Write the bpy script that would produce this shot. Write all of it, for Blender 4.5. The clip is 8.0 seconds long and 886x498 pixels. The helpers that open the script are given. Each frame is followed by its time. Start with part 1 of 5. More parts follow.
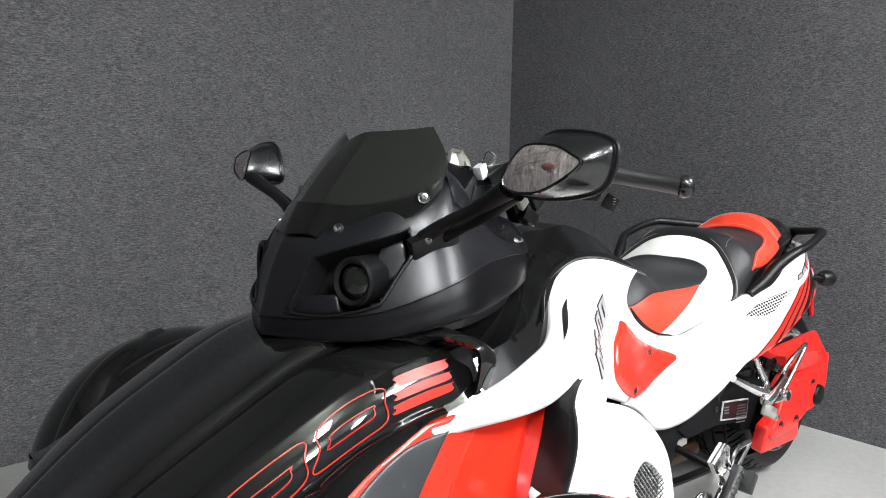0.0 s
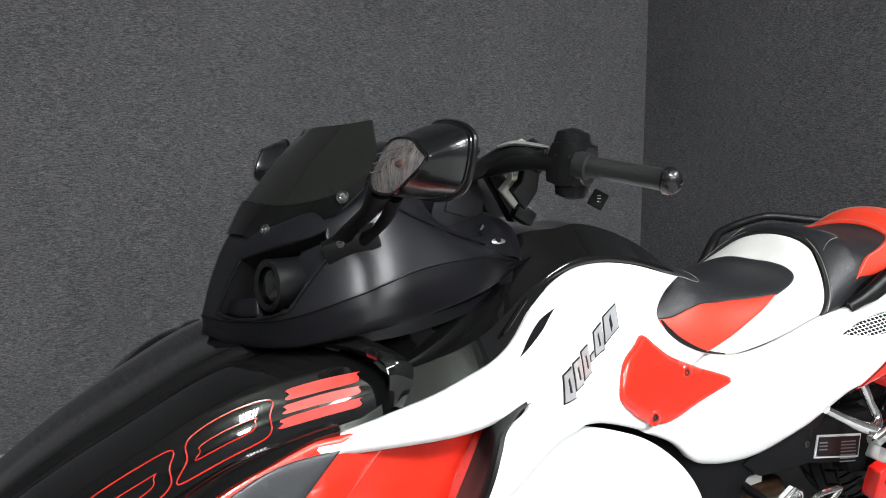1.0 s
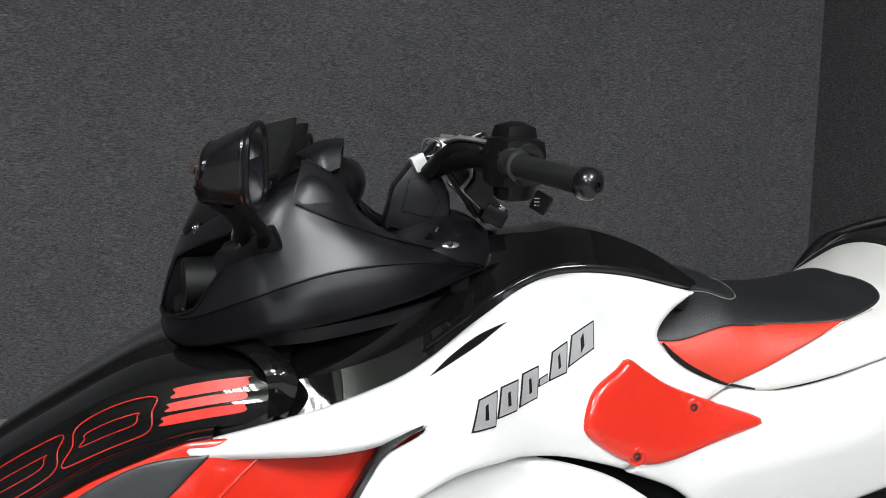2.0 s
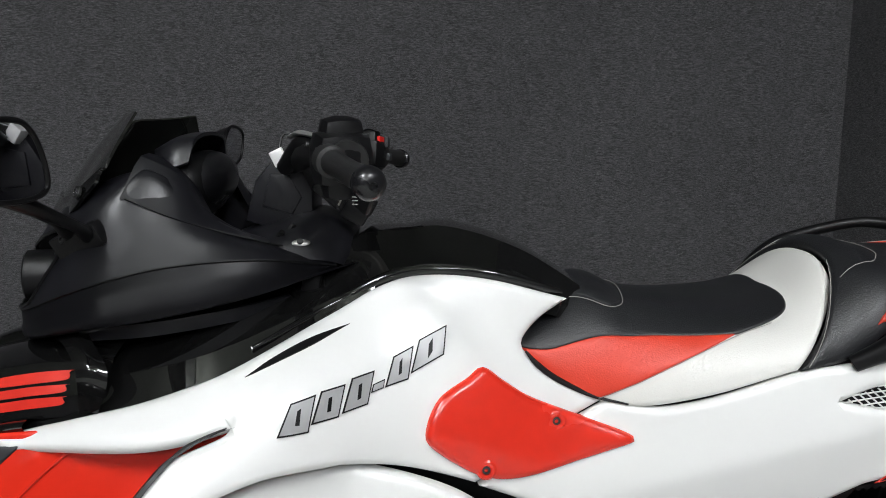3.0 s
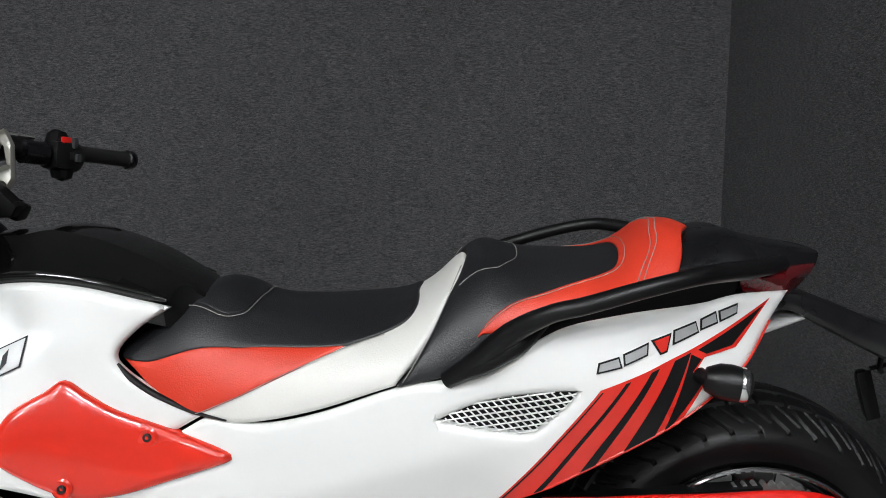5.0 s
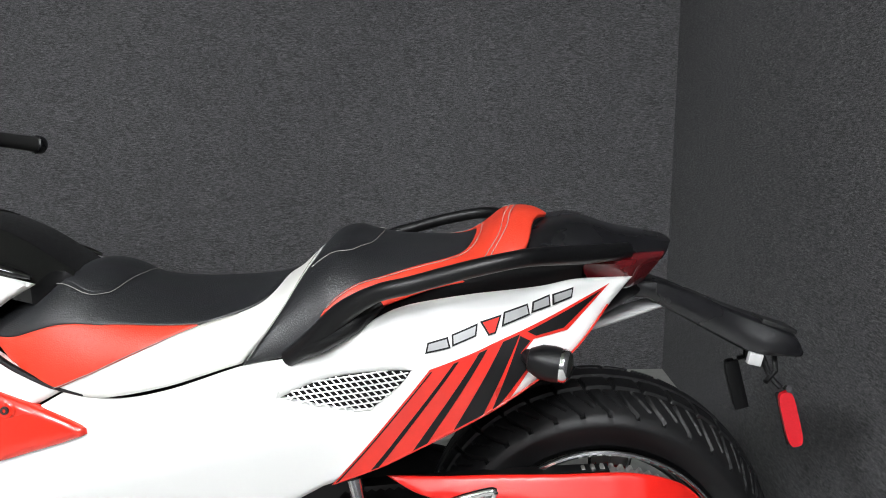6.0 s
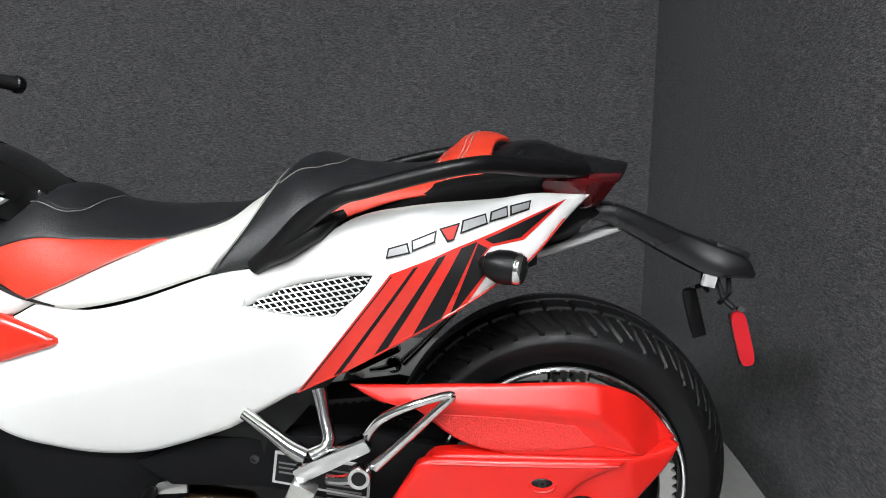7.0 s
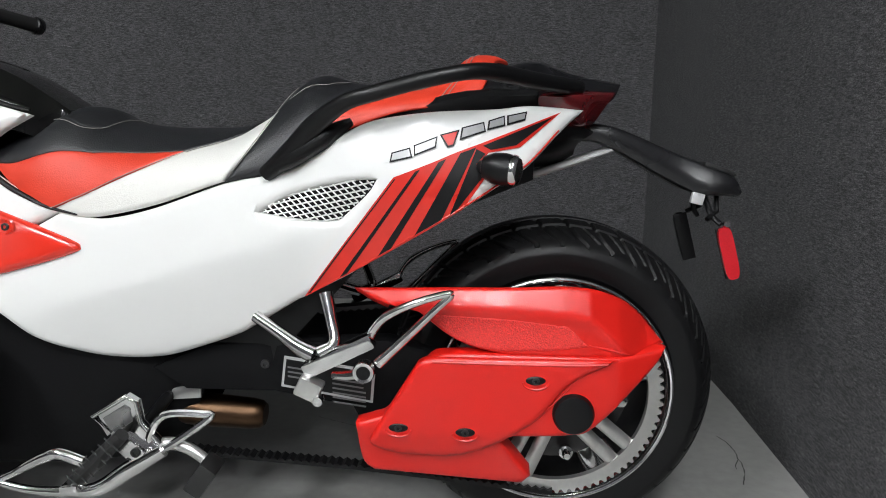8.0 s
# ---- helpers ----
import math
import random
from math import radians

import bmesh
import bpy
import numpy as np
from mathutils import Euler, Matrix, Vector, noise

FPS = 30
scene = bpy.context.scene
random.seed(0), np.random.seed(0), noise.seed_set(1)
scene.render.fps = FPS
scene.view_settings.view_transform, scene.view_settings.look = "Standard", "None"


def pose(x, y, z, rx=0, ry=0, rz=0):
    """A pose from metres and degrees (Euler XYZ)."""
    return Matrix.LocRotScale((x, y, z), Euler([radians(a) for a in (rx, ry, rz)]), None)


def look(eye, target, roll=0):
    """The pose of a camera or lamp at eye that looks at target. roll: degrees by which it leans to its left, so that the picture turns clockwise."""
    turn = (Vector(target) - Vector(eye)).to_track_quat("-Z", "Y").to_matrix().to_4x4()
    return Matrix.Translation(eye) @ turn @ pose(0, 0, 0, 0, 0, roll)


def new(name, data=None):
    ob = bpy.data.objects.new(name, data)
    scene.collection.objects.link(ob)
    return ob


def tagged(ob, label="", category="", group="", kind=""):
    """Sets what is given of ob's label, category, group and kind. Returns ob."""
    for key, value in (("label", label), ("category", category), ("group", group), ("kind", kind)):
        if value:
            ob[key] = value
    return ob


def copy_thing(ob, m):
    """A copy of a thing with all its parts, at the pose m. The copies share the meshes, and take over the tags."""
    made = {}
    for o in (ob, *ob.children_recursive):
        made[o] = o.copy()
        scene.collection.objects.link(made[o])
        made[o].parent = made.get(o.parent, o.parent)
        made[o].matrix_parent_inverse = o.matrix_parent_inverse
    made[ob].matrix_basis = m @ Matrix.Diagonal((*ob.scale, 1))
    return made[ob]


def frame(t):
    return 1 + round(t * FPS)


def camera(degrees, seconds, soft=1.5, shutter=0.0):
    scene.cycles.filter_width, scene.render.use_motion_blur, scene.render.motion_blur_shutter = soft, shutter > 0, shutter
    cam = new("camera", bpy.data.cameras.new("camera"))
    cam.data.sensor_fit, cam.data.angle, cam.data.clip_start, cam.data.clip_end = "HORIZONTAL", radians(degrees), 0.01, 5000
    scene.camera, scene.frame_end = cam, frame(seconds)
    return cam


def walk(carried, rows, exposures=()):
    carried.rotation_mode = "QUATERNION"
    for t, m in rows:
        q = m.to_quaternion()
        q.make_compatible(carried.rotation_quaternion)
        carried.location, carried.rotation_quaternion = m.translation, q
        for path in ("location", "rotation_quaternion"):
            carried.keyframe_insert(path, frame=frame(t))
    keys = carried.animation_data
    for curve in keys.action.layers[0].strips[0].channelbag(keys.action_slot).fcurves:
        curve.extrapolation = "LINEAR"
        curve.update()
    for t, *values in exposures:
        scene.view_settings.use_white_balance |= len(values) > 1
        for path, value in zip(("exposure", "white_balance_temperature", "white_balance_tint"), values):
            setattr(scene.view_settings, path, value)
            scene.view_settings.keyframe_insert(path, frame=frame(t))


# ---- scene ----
cam = camera(65.3, 8.0, 1.0)
PATH = [
    (0, (-2.3660, -1.0484, 1.0116), (-1.0496, 0.4405, 0.7880), 1.03),
    (0.5, (-2.1799, -1.1238, 1.0116), (-1.0544, 0.5116, 0.7691), 0.55),
    (1, (-1.9560, -1.1950, 1.0257), (-1.1172, 0.6020, 0.7666), -0.18),
    (2.5, (-1.2968, -1.2386, 1.0483), (-1.2314, 0.7353, 0.7324), -0.65),
    (3, (-1.1277, -1.2175, 1.0507), (-1.1071, 0.7547, 0.7186), -0.49),
    (3.5, (-0.9476, -1.2095, 1.0523), (-0.927, 0.7615, 0.7134), -0.45),
    (4, (-0.7819, -1.2058, 1.0525), (-0.7826, 0.7653, 0.7138), -0.48),
    (4.5, (-0.6217, -1.1731, 1.0453), (-0.6581, 0.7976, 0.7061), -0.77),
    (5, (-0.4542, -1.1407, 1.0411), (-0.5209, 0.8301, 0.7068), -1.04),
    (6.5, (-0.173, -1.178, 0.9717), (-0.2545, 0.7921, 0.6367), 0.11),
    (7, (-0.1687, -1.2098, 0.8993), (-0.2315, 0.7594, 0.5552), 0.41),
    (7.5, (-0.1625, -1.2593, 0.8329), (-0.2261, 0.7075, 0.4757), 0.54),
    (8, (-0.1568, -1.2941, 0.7777), (-0.2345, 0.6711, 0.4146), 0.66),
]
EXPOSURE = [(0.0, 1.05), (0.5, 0.85), (1.0, 0.7), (2.5, -0.12), (4.0, -0.3), (5.0, -0.22), (6.5, 0.55), (7.0, 0.3), (8.0, -0.08)]
walk(cam, [(t, look(eye, target, roll)) for t, eye, target, roll in PATH], EXPOSURE)

# ---- light and exposure ----
world = bpy.data.worlds.new("world")
scene.world = world
world.use_nodes = True
world.node_tree.nodes["Background"].inputs[0].default_value = (0.02, 0.02, 0.02, 1)
world.node_tree.nodes["Background"].inputs[1].default_value = 0.2
LAMP_POWER = 125.0


# ---- materials ----
def material(name, color, rough=0.5, metal=0.0, coat=0.0, vary=0.06, grain=60.0, bump=0.0, big=5.0, stretch=(1, 1, 1), spec=0.5):
    m = bpy.data.materials.new(name)
    m.use_nodes = True
    nt = m.node_tree
    b = nt.nodes["Principled BSDF"]
    b.inputs["Metallic"].default_value = metal
    b.inputs["Coat Weight"].default_value = coat
    b.inputs["Coat Roughness"].default_value = 0.03
    b.inputs["Specular IOR Level"].default_value = spec
    tc = nt.nodes.new("ShaderNodeTexCoord")
    mp = nt.nodes.new("ShaderNodeMapping")
    mp.inputs["Scale"].default_value = stretch
    nt.links.new(tc.outputs["Object"], mp.inputs["Vector"])
    fine = nt.nodes.new("ShaderNodeTexNoise")
    fine.inputs["Scale"].default_value = grain
    fine.inputs["Detail"].default_value = 6
    wide = nt.nodes.new("ShaderNodeTexNoise")
    wide.inputs["Scale"].default_value = big
    wide.inputs["Detail"].default_value = 4
    for n in (fine, wide):
        nt.links.new(mp.outputs["Vector"], n.inputs["Vector"])
    add = nt.nodes.new("ShaderNodeMath")
    add.operation = "ADD"
    nt.links.new(fine.outputs["Fac"], add.inputs[0])
    nt.links.new(wide.outputs["Fac"], add.inputs[1])
    ramp = nt.nodes.new("ShaderNodeMapRange")
    ramp.inputs["From Min"].default_value = 0.6
    ramp.inputs["From Max"].default_value = 1.4
    ramp.inputs["To Min"].default_value = 1 - vary
    ramp.inputs["To Max"].default_value = 1 + vary
    nt.links.new(add.outputs[0], ramp.inputs["Value"])
    mul = nt.nodes.new("ShaderNodeVectorMath")
    mul.operation = "SCALE"
    mul.inputs[0].default_value = color
    nt.links.new(ramp.outputs["Result"], mul.inputs["Scale"])
    nt.links.new(mul.outputs["Vector"], b.inputs["Base Color"])
    rr = nt.nodes.new("ShaderNodeMapRange")
    rr.inputs["From Min"].default_value = 0.3
    rr.inputs["From Max"].default_value = 0.7
    rr.inputs["To Min"].default_value = max(0.0, rough * 0.88)
    rr.inputs["To Max"].default_value = min(1.0, rough * 1.12)
    nt.links.new(wide.outputs["Fac"], rr.inputs["Value"])
    nt.links.new(rr.outputs["Result"], b.inputs["Roughness"])
    if bump:
        bp = nt.nodes.new("ShaderNodeBump")
        bp.inputs["Strength"].default_value = bump
        bp.inputs["Distance"].default_value = 0.002
        nt.links.new(fine.outputs["Fac"], bp.inputs["Height"])
        nt.links.new(bp.outputs["Normal"], b.inputs["Normal"])
    return m


WHITE = material("white_paint", (0.80, 0.80, 0.78), 0.30, coat=0.3, vary=0.004)
WHITE.node_tree.nodes["Principled BSDF"].inputs["Coat Roughness"].default_value = 0.14
RED = material("red_paint", (0.70, 0.026, 0.011), 0.25, coat=0.6, vary=0.04)
RED_PLASTIC = material("red_plastic", (0.66, 0.013, 0.008), 0.33, coat=0.1, vary=0.05, grain=500, bump=0.12)
RED_STICKER = material("red_sticker", (0.60, 0.022, 0.012), 0.3, coat=0.3, vary=0.08)
GLOSS = material("black_gloss", (0.005, 0.005, 0.005), 0.06, coat=1.0, vary=0.1, spec=0.06)
SATIN = material("black_satin", (0.008, 0.008, 0.010), 0.33, metal=0.12, vary=0.08, grain=900, bump=0.02, spec=0.42)
BLACK = material("black_plastic", (0.0042, 0.0042, 0.0046), 0.40, vary=0.2, grain=300, bump=0.08, spec=0.3)
RUBBER = material("tyre_rubber", (0.0042, 0.0042, 0.0045), 0.48, vary=0.25, grain=90, bump=0.1, spec=0.3)
GRIP = material("grip_rubber", (0.014, 0.014, 0.014), 0.45, vary=0.2, grain=400, bump=0.2)
VINYL_B = material("black_vinyl", (0.013, 0.0135, 0.015), 0.42, vary=0.12, grain=420, bump=0.35)
VINYL_W = material("white_vinyl", (0.74, 0.73, 0.69), 0.42, vary=0.03, grain=420, bump=0.25)
VINYL_R = material("red_vinyl", (0.64, 0.042, 0.018), 0.42, vary=0.06, grain=420, bump=0.3)
CHROME = material("chrome", (0.78, 0.78, 0.78), 0.12, metal=1.0, vary=0.06, grain=30)
SILVER = material("cast_silver", (0.62, 0.62, 0.60), 0.3, metal=0.85, vary=0.08, grain=120, bump=0.05)
WHITE_METAL = material("bright_wire", (0.82, 0.82, 0.80), 0.3, metal=0.4, vary=0.05)
# grey that puts the dark reflections of chrome into the colour
DARK_REFLECTION = material("grey_chrome_reflection", (0.38, 0.38, 0.38), 0.3, metal=0.9, vary=0.25, grain=40, bump=0.1)
STEEL = material("dark_steel", (0.06, 0.06, 0.06), 0.4, metal=0.8, vary=0.2)
BRONZE = material("heated_steel", (0.090, 0.052, 0.030), 0.36, metal=1.0, vary=0.3, grain=20)
SMOKE = material("smoked_acrylic", (0.010, 0.011, 0.009), 0.05, coat=1.0, vary=0.05, spec=0.06)
SCREEN = material("smoked_screen", (0.012, 0.0125, 0.011), 0.10, coat=1.0, vary=0.15, grain=8, spec=0.12)
DARKRED = material("dark_red_lens", (0.10, 0.004, 0.006), 0.1, coat=1.0, vary=0.2, grain=200)
REFLECT = material("red_reflector", (0.55, 0.012, 0.02), 0.15, coat=1.0, vary=0.25, grain=700, bump=0.4)
LENS = material("clear_lens", (0.27, 0.24, 0.23), 0.2, metal=0.5, coat=1.0, vary=0.6, grain=110, big=40, bump=0.9, stretch=(1, 3, 1))
SEMI = material("black_semi_gloss", (0.006, 0.006, 0.007), 0.28, coat=0.15, vary=0.15)
POD_BLACK = material("black_pod_plastic", (0.004, 0.004, 0.005), 0.36, vary=0.12, grain=700, bump=0.03, spec=0.16)
GREY_MARK = material("grey_mark", (0.42, 0.42, 0.42), 0.3, metal=0.3, coat=0.4, vary=0.1)
DARKGREY = material("dark_grey_plastic", (0.03, 0.032, 0.034), 0.4, vary=0.1, grain=500, bump=0.1)
PAPER = material("label_grey", (0.5, 0.5, 0.5), 0.5, vary=0.08)
DIM = material("dim_print", (0.16, 0.16, 0.16), 0.5, vary=0.1)
DULL = material("dull_black_coating", (0.0065, 0.0065, 0.007), 0.75, vary=0.2, grain=200, bump=0.1, spec=0.08)
PALE = material("pale_anodised", (0.56, 0.55, 0.50), 0.42, metal=0.25, vary=0.06, grain=90)
STITCH = material("pale_thread", (0.30, 0.29, 0.27), 0.7, vary=0.1)
MIRROR = material("mirror_glass", (0.55, 0.55, 0.57), 0.02, metal=1.0, vary=0.01)


def fabric_wall(name):
    """Charcoal needle-felt: level dashes of pale fibre over a mottled, fuzzy ground."""
    m = material(name, (0.074, 0.073, 0.076), 0.95, vary=0.16, grain=22, big=1.1, spec=0.1)
    nt = m.node_tree
    b = nt.nodes["Principled BSDF"]
    b.inputs["Sheen Weight"].default_value = 0.06
    b.inputs["Sheen Roughness"].default_value = 0.45
    tc = nt.nodes.new("ShaderNodeTexCoord")
    layers = []
    for scale, detail, lo, hi, a, z in (((55, 55, 330), 3, 0.38, 0.70, 0.66, 1.80), ((210, 210, 520), 2, 0.38, 0.66, 0.60, 1.70)):
        mp = nt.nodes.new("ShaderNodeMapping")
        mp.inputs["Scale"].default_value = scale
        nt.links.new(tc.outputs["Object"], mp.inputs["Vector"])
        fib = nt.nodes.new("ShaderNodeTexNoise")
        fib.inputs["Scale"].default_value = 1.0
        fib.inputs["Detail"].default_value = detail
        fib.inputs["Roughness"].default_value = 0.7
        nt.links.new(mp.outputs["Vector"], fib.inputs["Vector"])
        mr = nt.nodes.new("ShaderNodeMapRange")
        mr.inputs["From Min"].default_value = lo
        mr.inputs["From Max"].default_value = hi
        mr.inputs["To Min"].default_value = a
        mr.inputs["To Max"].default_value = z
        nt.links.new(fib.outputs["Fac"], mr.inputs["Value"])
        old = b.inputs["Base Color"].links[0].from_socket
        mx = nt.nodes.new("ShaderNodeVectorMath")
        mx.operation = "SCALE"
        nt.links.new(old, mx.inputs[0])
        nt.links.new(mr.outputs["Result"], mx.inputs["Scale"])
        nt.links.new(mx.outputs["Vector"], b.inputs["Base Color"])
        layers.append(fib)
    bp = nt.nodes.new("ShaderNodeBump")
    bp.inputs["Strength"].default_value = 0.7
    bp.inputs["Distance"].default_value = 0.004
    nt.links.new(layers[0].outputs["Fac"], bp.inputs["Height"])
    nt.links.new(bp.outputs["Normal"], b.inputs["Normal"])
    return m


FELT = fabric_wall("grey_felt")
CONCRETE = material("sealed_concrete", (0.30, 0.30, 0.285), 0.32, vary=0.14, grain=40, big=2.5, bump=0.06)
PLASTER = material("pale_wall_paint", (0.55, 0.56, 0.54), 0.8, vary=0.05, grain=30)
CEILING = material("ceiling_deck", (0.24, 0.255, 0.215), 0.85, vary=0.08, grain=14)


def glow(name, strength):
    m = bpy.data.materials.new(name)
    m.use_nodes = True
    e = m.node_tree.nodes.new("ShaderNodeEmission")
    e.inputs["Color"].default_value = (0.98, 1.0, 1.045, 1)
    e.inputs["Strength"].default_value = strength
    m.node_tree.links.new(e.outputs[0], m.node_tree.nodes["Material Output"].inputs["Surface"])
    return m


TUBE_LIGHT = glow("fluorescent_tube", LAMP_POWER)


# ---- mesh tools ----
from mathutils.geometry import delaunay_2d_cdt


def finish(bm, angle=40):
    me = bpy.data.meshes.new("mesh")
    bmesh.ops.recalc_face_normals(bm, faces=bm.faces[:]) if angle > 0 else None
    bm.to_mesh(me)
    bm.free()
    for p in me.polygons:
        p.use_smooth = True
    me.set_sharp_from_angle(angle=radians(abs(angle)))
    return me


def part(name, bm, mat, parent=None, label="", angle=40):
    """Links a bmesh, or a mesh, as one object under a thing or a part."""
    me = finish(bm, angle) if isinstance(bm, bmesh.types.BMesh) else bm
    if not me.materials:
        me.materials.append(mat)
    ob = new(name, me)
    ob.parent = parent
    return tagged(ob, label) if label else ob


def flipped(me):
    """The mesh on the other side of the middle plane."""
    m2 = me.copy()
    m2.transform(Matrix.Diagonal((1, -1, 1, 1)))
    m2.flip_normals()
    return m2


def cr(P, n=8, closed=False):
    """A Catmull-Rom curve through P, n steps a span."""
    P = np.array(P, float)
    k = len(P)
    out = []
    for i in range(k if closed else k - 1):
        g = [P[(i + j) % k] if closed else P[min(max(i + j, 0), k - 1)] for j in (-1, 0, 1, 2)]
        if not closed and i == 0:
            g[0] = 2 * g[1] - g[2]
        if not closed and i == k - 2:
            g[3] = 2 * g[2] - g[1]
        for s in range(n):
            f = s / n
            out.append(g[1] + 0.5 * f * (g[2] - g[0] + f * (2 * g[0] - 5 * g[1] + 4 * g[2] - g[3] + f * (3 * (g[1] - g[2]) + g[3] - g[0]))))
    if not closed:
        out.append(P[-1])
    return np.array(out)


def even(P, step, closed=False):
    """The polyline P in steps of about the given length."""
    P = np.array(P, float)
    if closed:
        P = np.vstack([P, P[:1]])
    d = np.r_[0, np.cumsum(np.linalg.norm(np.diff(P, axis=0), axis=1))]
    n = max(2, int(round(d[-1] / step)))
    s = np.linspace(0, d[-1], n + 1)
    Q = np.column_stack([np.interp(s, d, P[:, i]) for i in range(P.shape[1])])
    return Q[:-1] if closed else Q


def outline(pts, step=0.008):
    """A closed outline; a third value of 1 marks a sharp corner."""
    c = [i for i, p in enumerate(pts) if len(p) > 2 and p[2]]
    q = [np.array(p[:2], float) for p in pts]
    if not c:
        return even(cr(q, 10, True), step, True)
    q, c = q[c[0]:] + q[:c[0]], [i - c[0] for i in c] + [len(q)]
    q.append(q[0])
    out = []
    for a, b in zip(c[:-1], c[1:]):
        run = q[a:b + 1]
        seg = even(cr(run, 10), step) if len(run) > 2 else even(run, step)
        out += list(seg[:-1])
    return np.array(out)


def edge_distance(P, B):
    A, C = B, np.roll(B, -1, axis=0)
    AC = C - A
    L = (AC ** 2).sum(1) + 1e-12
    t = np.clip(((P[:, None] - A[None]) * AC[None]).sum(2) / L, 0, 1)
    return np.linalg.norm(A[None] + t[..., None] * AC[None] - P[:, None], axis=2).min(1)


def inside(P, B):
    r = np.zeros(len(P), bool)
    j = len(B) - 1
    for i in range(len(B)):
        a, b = B[i], B[j]
        hit = ((a[1] > P[:, 1]) != (b[1] > P[:, 1])) & (P[:, 0] < (b[0] - a[0]) * (P[:, 1] - a[1]) / (b[1] - a[1] + 1e-15) + a[0])
        r ^= hit
        j = i
    return r


def patch_mesh(B, fn, out=0.0, thick=0.004, roll=0.006, res=0.012, away=None, holes=()):
    """A panel with a rolled edge over the surface fn(u, v), within the outline B."""
    B = np.array(B)
    lo, hi = B.min(0), B.max(0)
    U, V = np.meshgrid(np.arange(lo[0], hi[0], res), np.arange(lo[1], hi[1], res))
    G = np.column_stack([U.ravel(), V.ravel()])
    G[:, 0] += 0.3 * res * ((np.arange(len(G)) // U.shape[1]) % 2)
    loops = [B] + [np.array(h) for h in holes]

    def depth(P):
        return np.min([edge_distance(P, q) for q in loops], axis=0)
    G = G[inside(G, B)]
    for q in loops[1:]:
        G = G[~inside(G, q)]
    if len(G):
        G = G[depth(G) > max(res * 0.55, roll * 1.15)]
    rings = []
    if roll:
        for q in loops:
            T = np.roll(q, -1, axis=0) - np.roll(q, 1, axis=0)
            N = np.column_stack([-T[:, 1], T[:, 0]]) / (np.linalg.norm(T, axis=1)[:, None] + 1e-12)
            for f in (0.3, 1.0):
                for sg in (1, -1):
                    R = q + N * sg * f * roll
                    ok = inside(R, B) & (depth(R) > 0.93 * f * roll)
                    for h in loops[1:]:
                        ok &= ~inside(R, h)
                    rings.append(R[ok])
    pts = np.vstack([*loops, *rings, G]) if len(G) or rings else np.vstack(loops)
    edges, k = [], 0
    for q in loops:
        edges += [(k + i, k + (i + 1) % len(q)) for i in range(len(q))]
        k += len(q)
    vs, es, fs, *_ = delaunay_2d_cdt([Vector(p) for p in pts], edges, [], 1, 1e-6)
    V2 = np.array([tuple(v) for v in vs])
    keep = []
    cen = np.array([V2[list(f)].mean(0) for f in fs])
    okf = inside(cen, B)
    for q in loops[1:]:
        okf &= ~inside(cen, q)
    fs = [f for f, o in zip(fs, okf) if o]
    D = depth(V2)
    bm = bmesh.new()
    top, nrm = [], []
    e = 1e-4
    for (u, v), d in zip(V2, D):
        p = Vector(fn(u, v))
        n = (Vector(fn(u + e, v)) - Vector(fn(u - e, v))).cross(Vector(fn(u, v + e)) - Vector(fn(u, v - e)))
        n = n.normalized() if n.length > 1e-14 else Vector((0, -1, 0))
        ref = away(p) if away else Vector((0, -1, 0))
        if n.dot(ref) < 0:
            n = -n
        drop = 0.0
        if roll and d < roll:
            drop = roll * 0.6 * (1 - math.sqrt(max(0, 1 - (1 - d / roll) ** 2)))
        top.append(bm.verts.new(p + n * (out - drop)))
        nrm.append(n)
    for f in fs:
        try:
            bm.faces.new([top[i] for i in f])
        except ValueError:
            pass
    rim = [ed for ed in bm.edges if len(ed.link_faces) == 1]
    low = {}
    idx = {v: i for i, v in enumerate(top)}
    for ed in rim:
        for v in ed.verts:
            if v not in low:
                low[v] = bm.verts.new(v.co - nrm[idx[v]] * thick)
    for ed in rim:
        a, b = ed.verts
        try:
            bm.faces.new((a, b, low[b], low[a]))
        except ValueError:
            pass
    for v in [v for v in bm.verts if not v.link_faces]:
        bm.verts.remove(v)
    return finish(bm, 50)


def patch(name, pts, fn, mat, parent, label="", both=False, step=0.008, holes=(), **kw):
    me = patch_mesh(outline(pts, step), fn, holes=[outline(h, step) for h in holes], **kw)
    a = part(name, me, mat, parent, label)
    if both:
        return a, part(name, flipped(me), mat, parent, label)
    return a


def grid_bm(rows, bm=None, closed=False, caps=False):
    """A skin over rows of points."""
    bm = bm or bmesh.new()
    V = [[bm.verts.new(p) for p in r] for r in rows]
    m = len(V[0])
    for a, b in zip(V[:-1], V[1:]):
        for j in range(m if closed else m - 1):
            k = (j + 1) % m
            try:
                bm.faces.new((a[j], a[k], b[k], b[j]))
            except ValueError:
                pass
    if caps and closed:
        bm.faces.new(V[0][::-1])
        bm.faces.new(V[-1])
    return bm


def rail_skin(rails, n=6, m=5, whole=True, thick=0.0):
    """A smooth skin through rails of points; whole: with its mirror half."""
    C = [cr(r, n) for r in rails]
    cols = [cr([c[i] for c in C], m) for i in range(len(C[0]))]
    bm = grid_bm(cols)
    if whole:
        grid_bm([[(x, -y, z) for x, y, z in c] for c in cols], bm)
        bmesh.ops.remove_doubles(bm, verts=bm.verts[:], dist=1e-4)
        bmesh.ops.recalc_face_normals(bm, faces=bm.faces[:])
    if thick:
        bmesh.ops.recalc_face_normals(bm, faces=bm.faces[:])
        bmesh.ops.solidify(bm, geom=bm.faces[:], thickness=thick)
    return bm


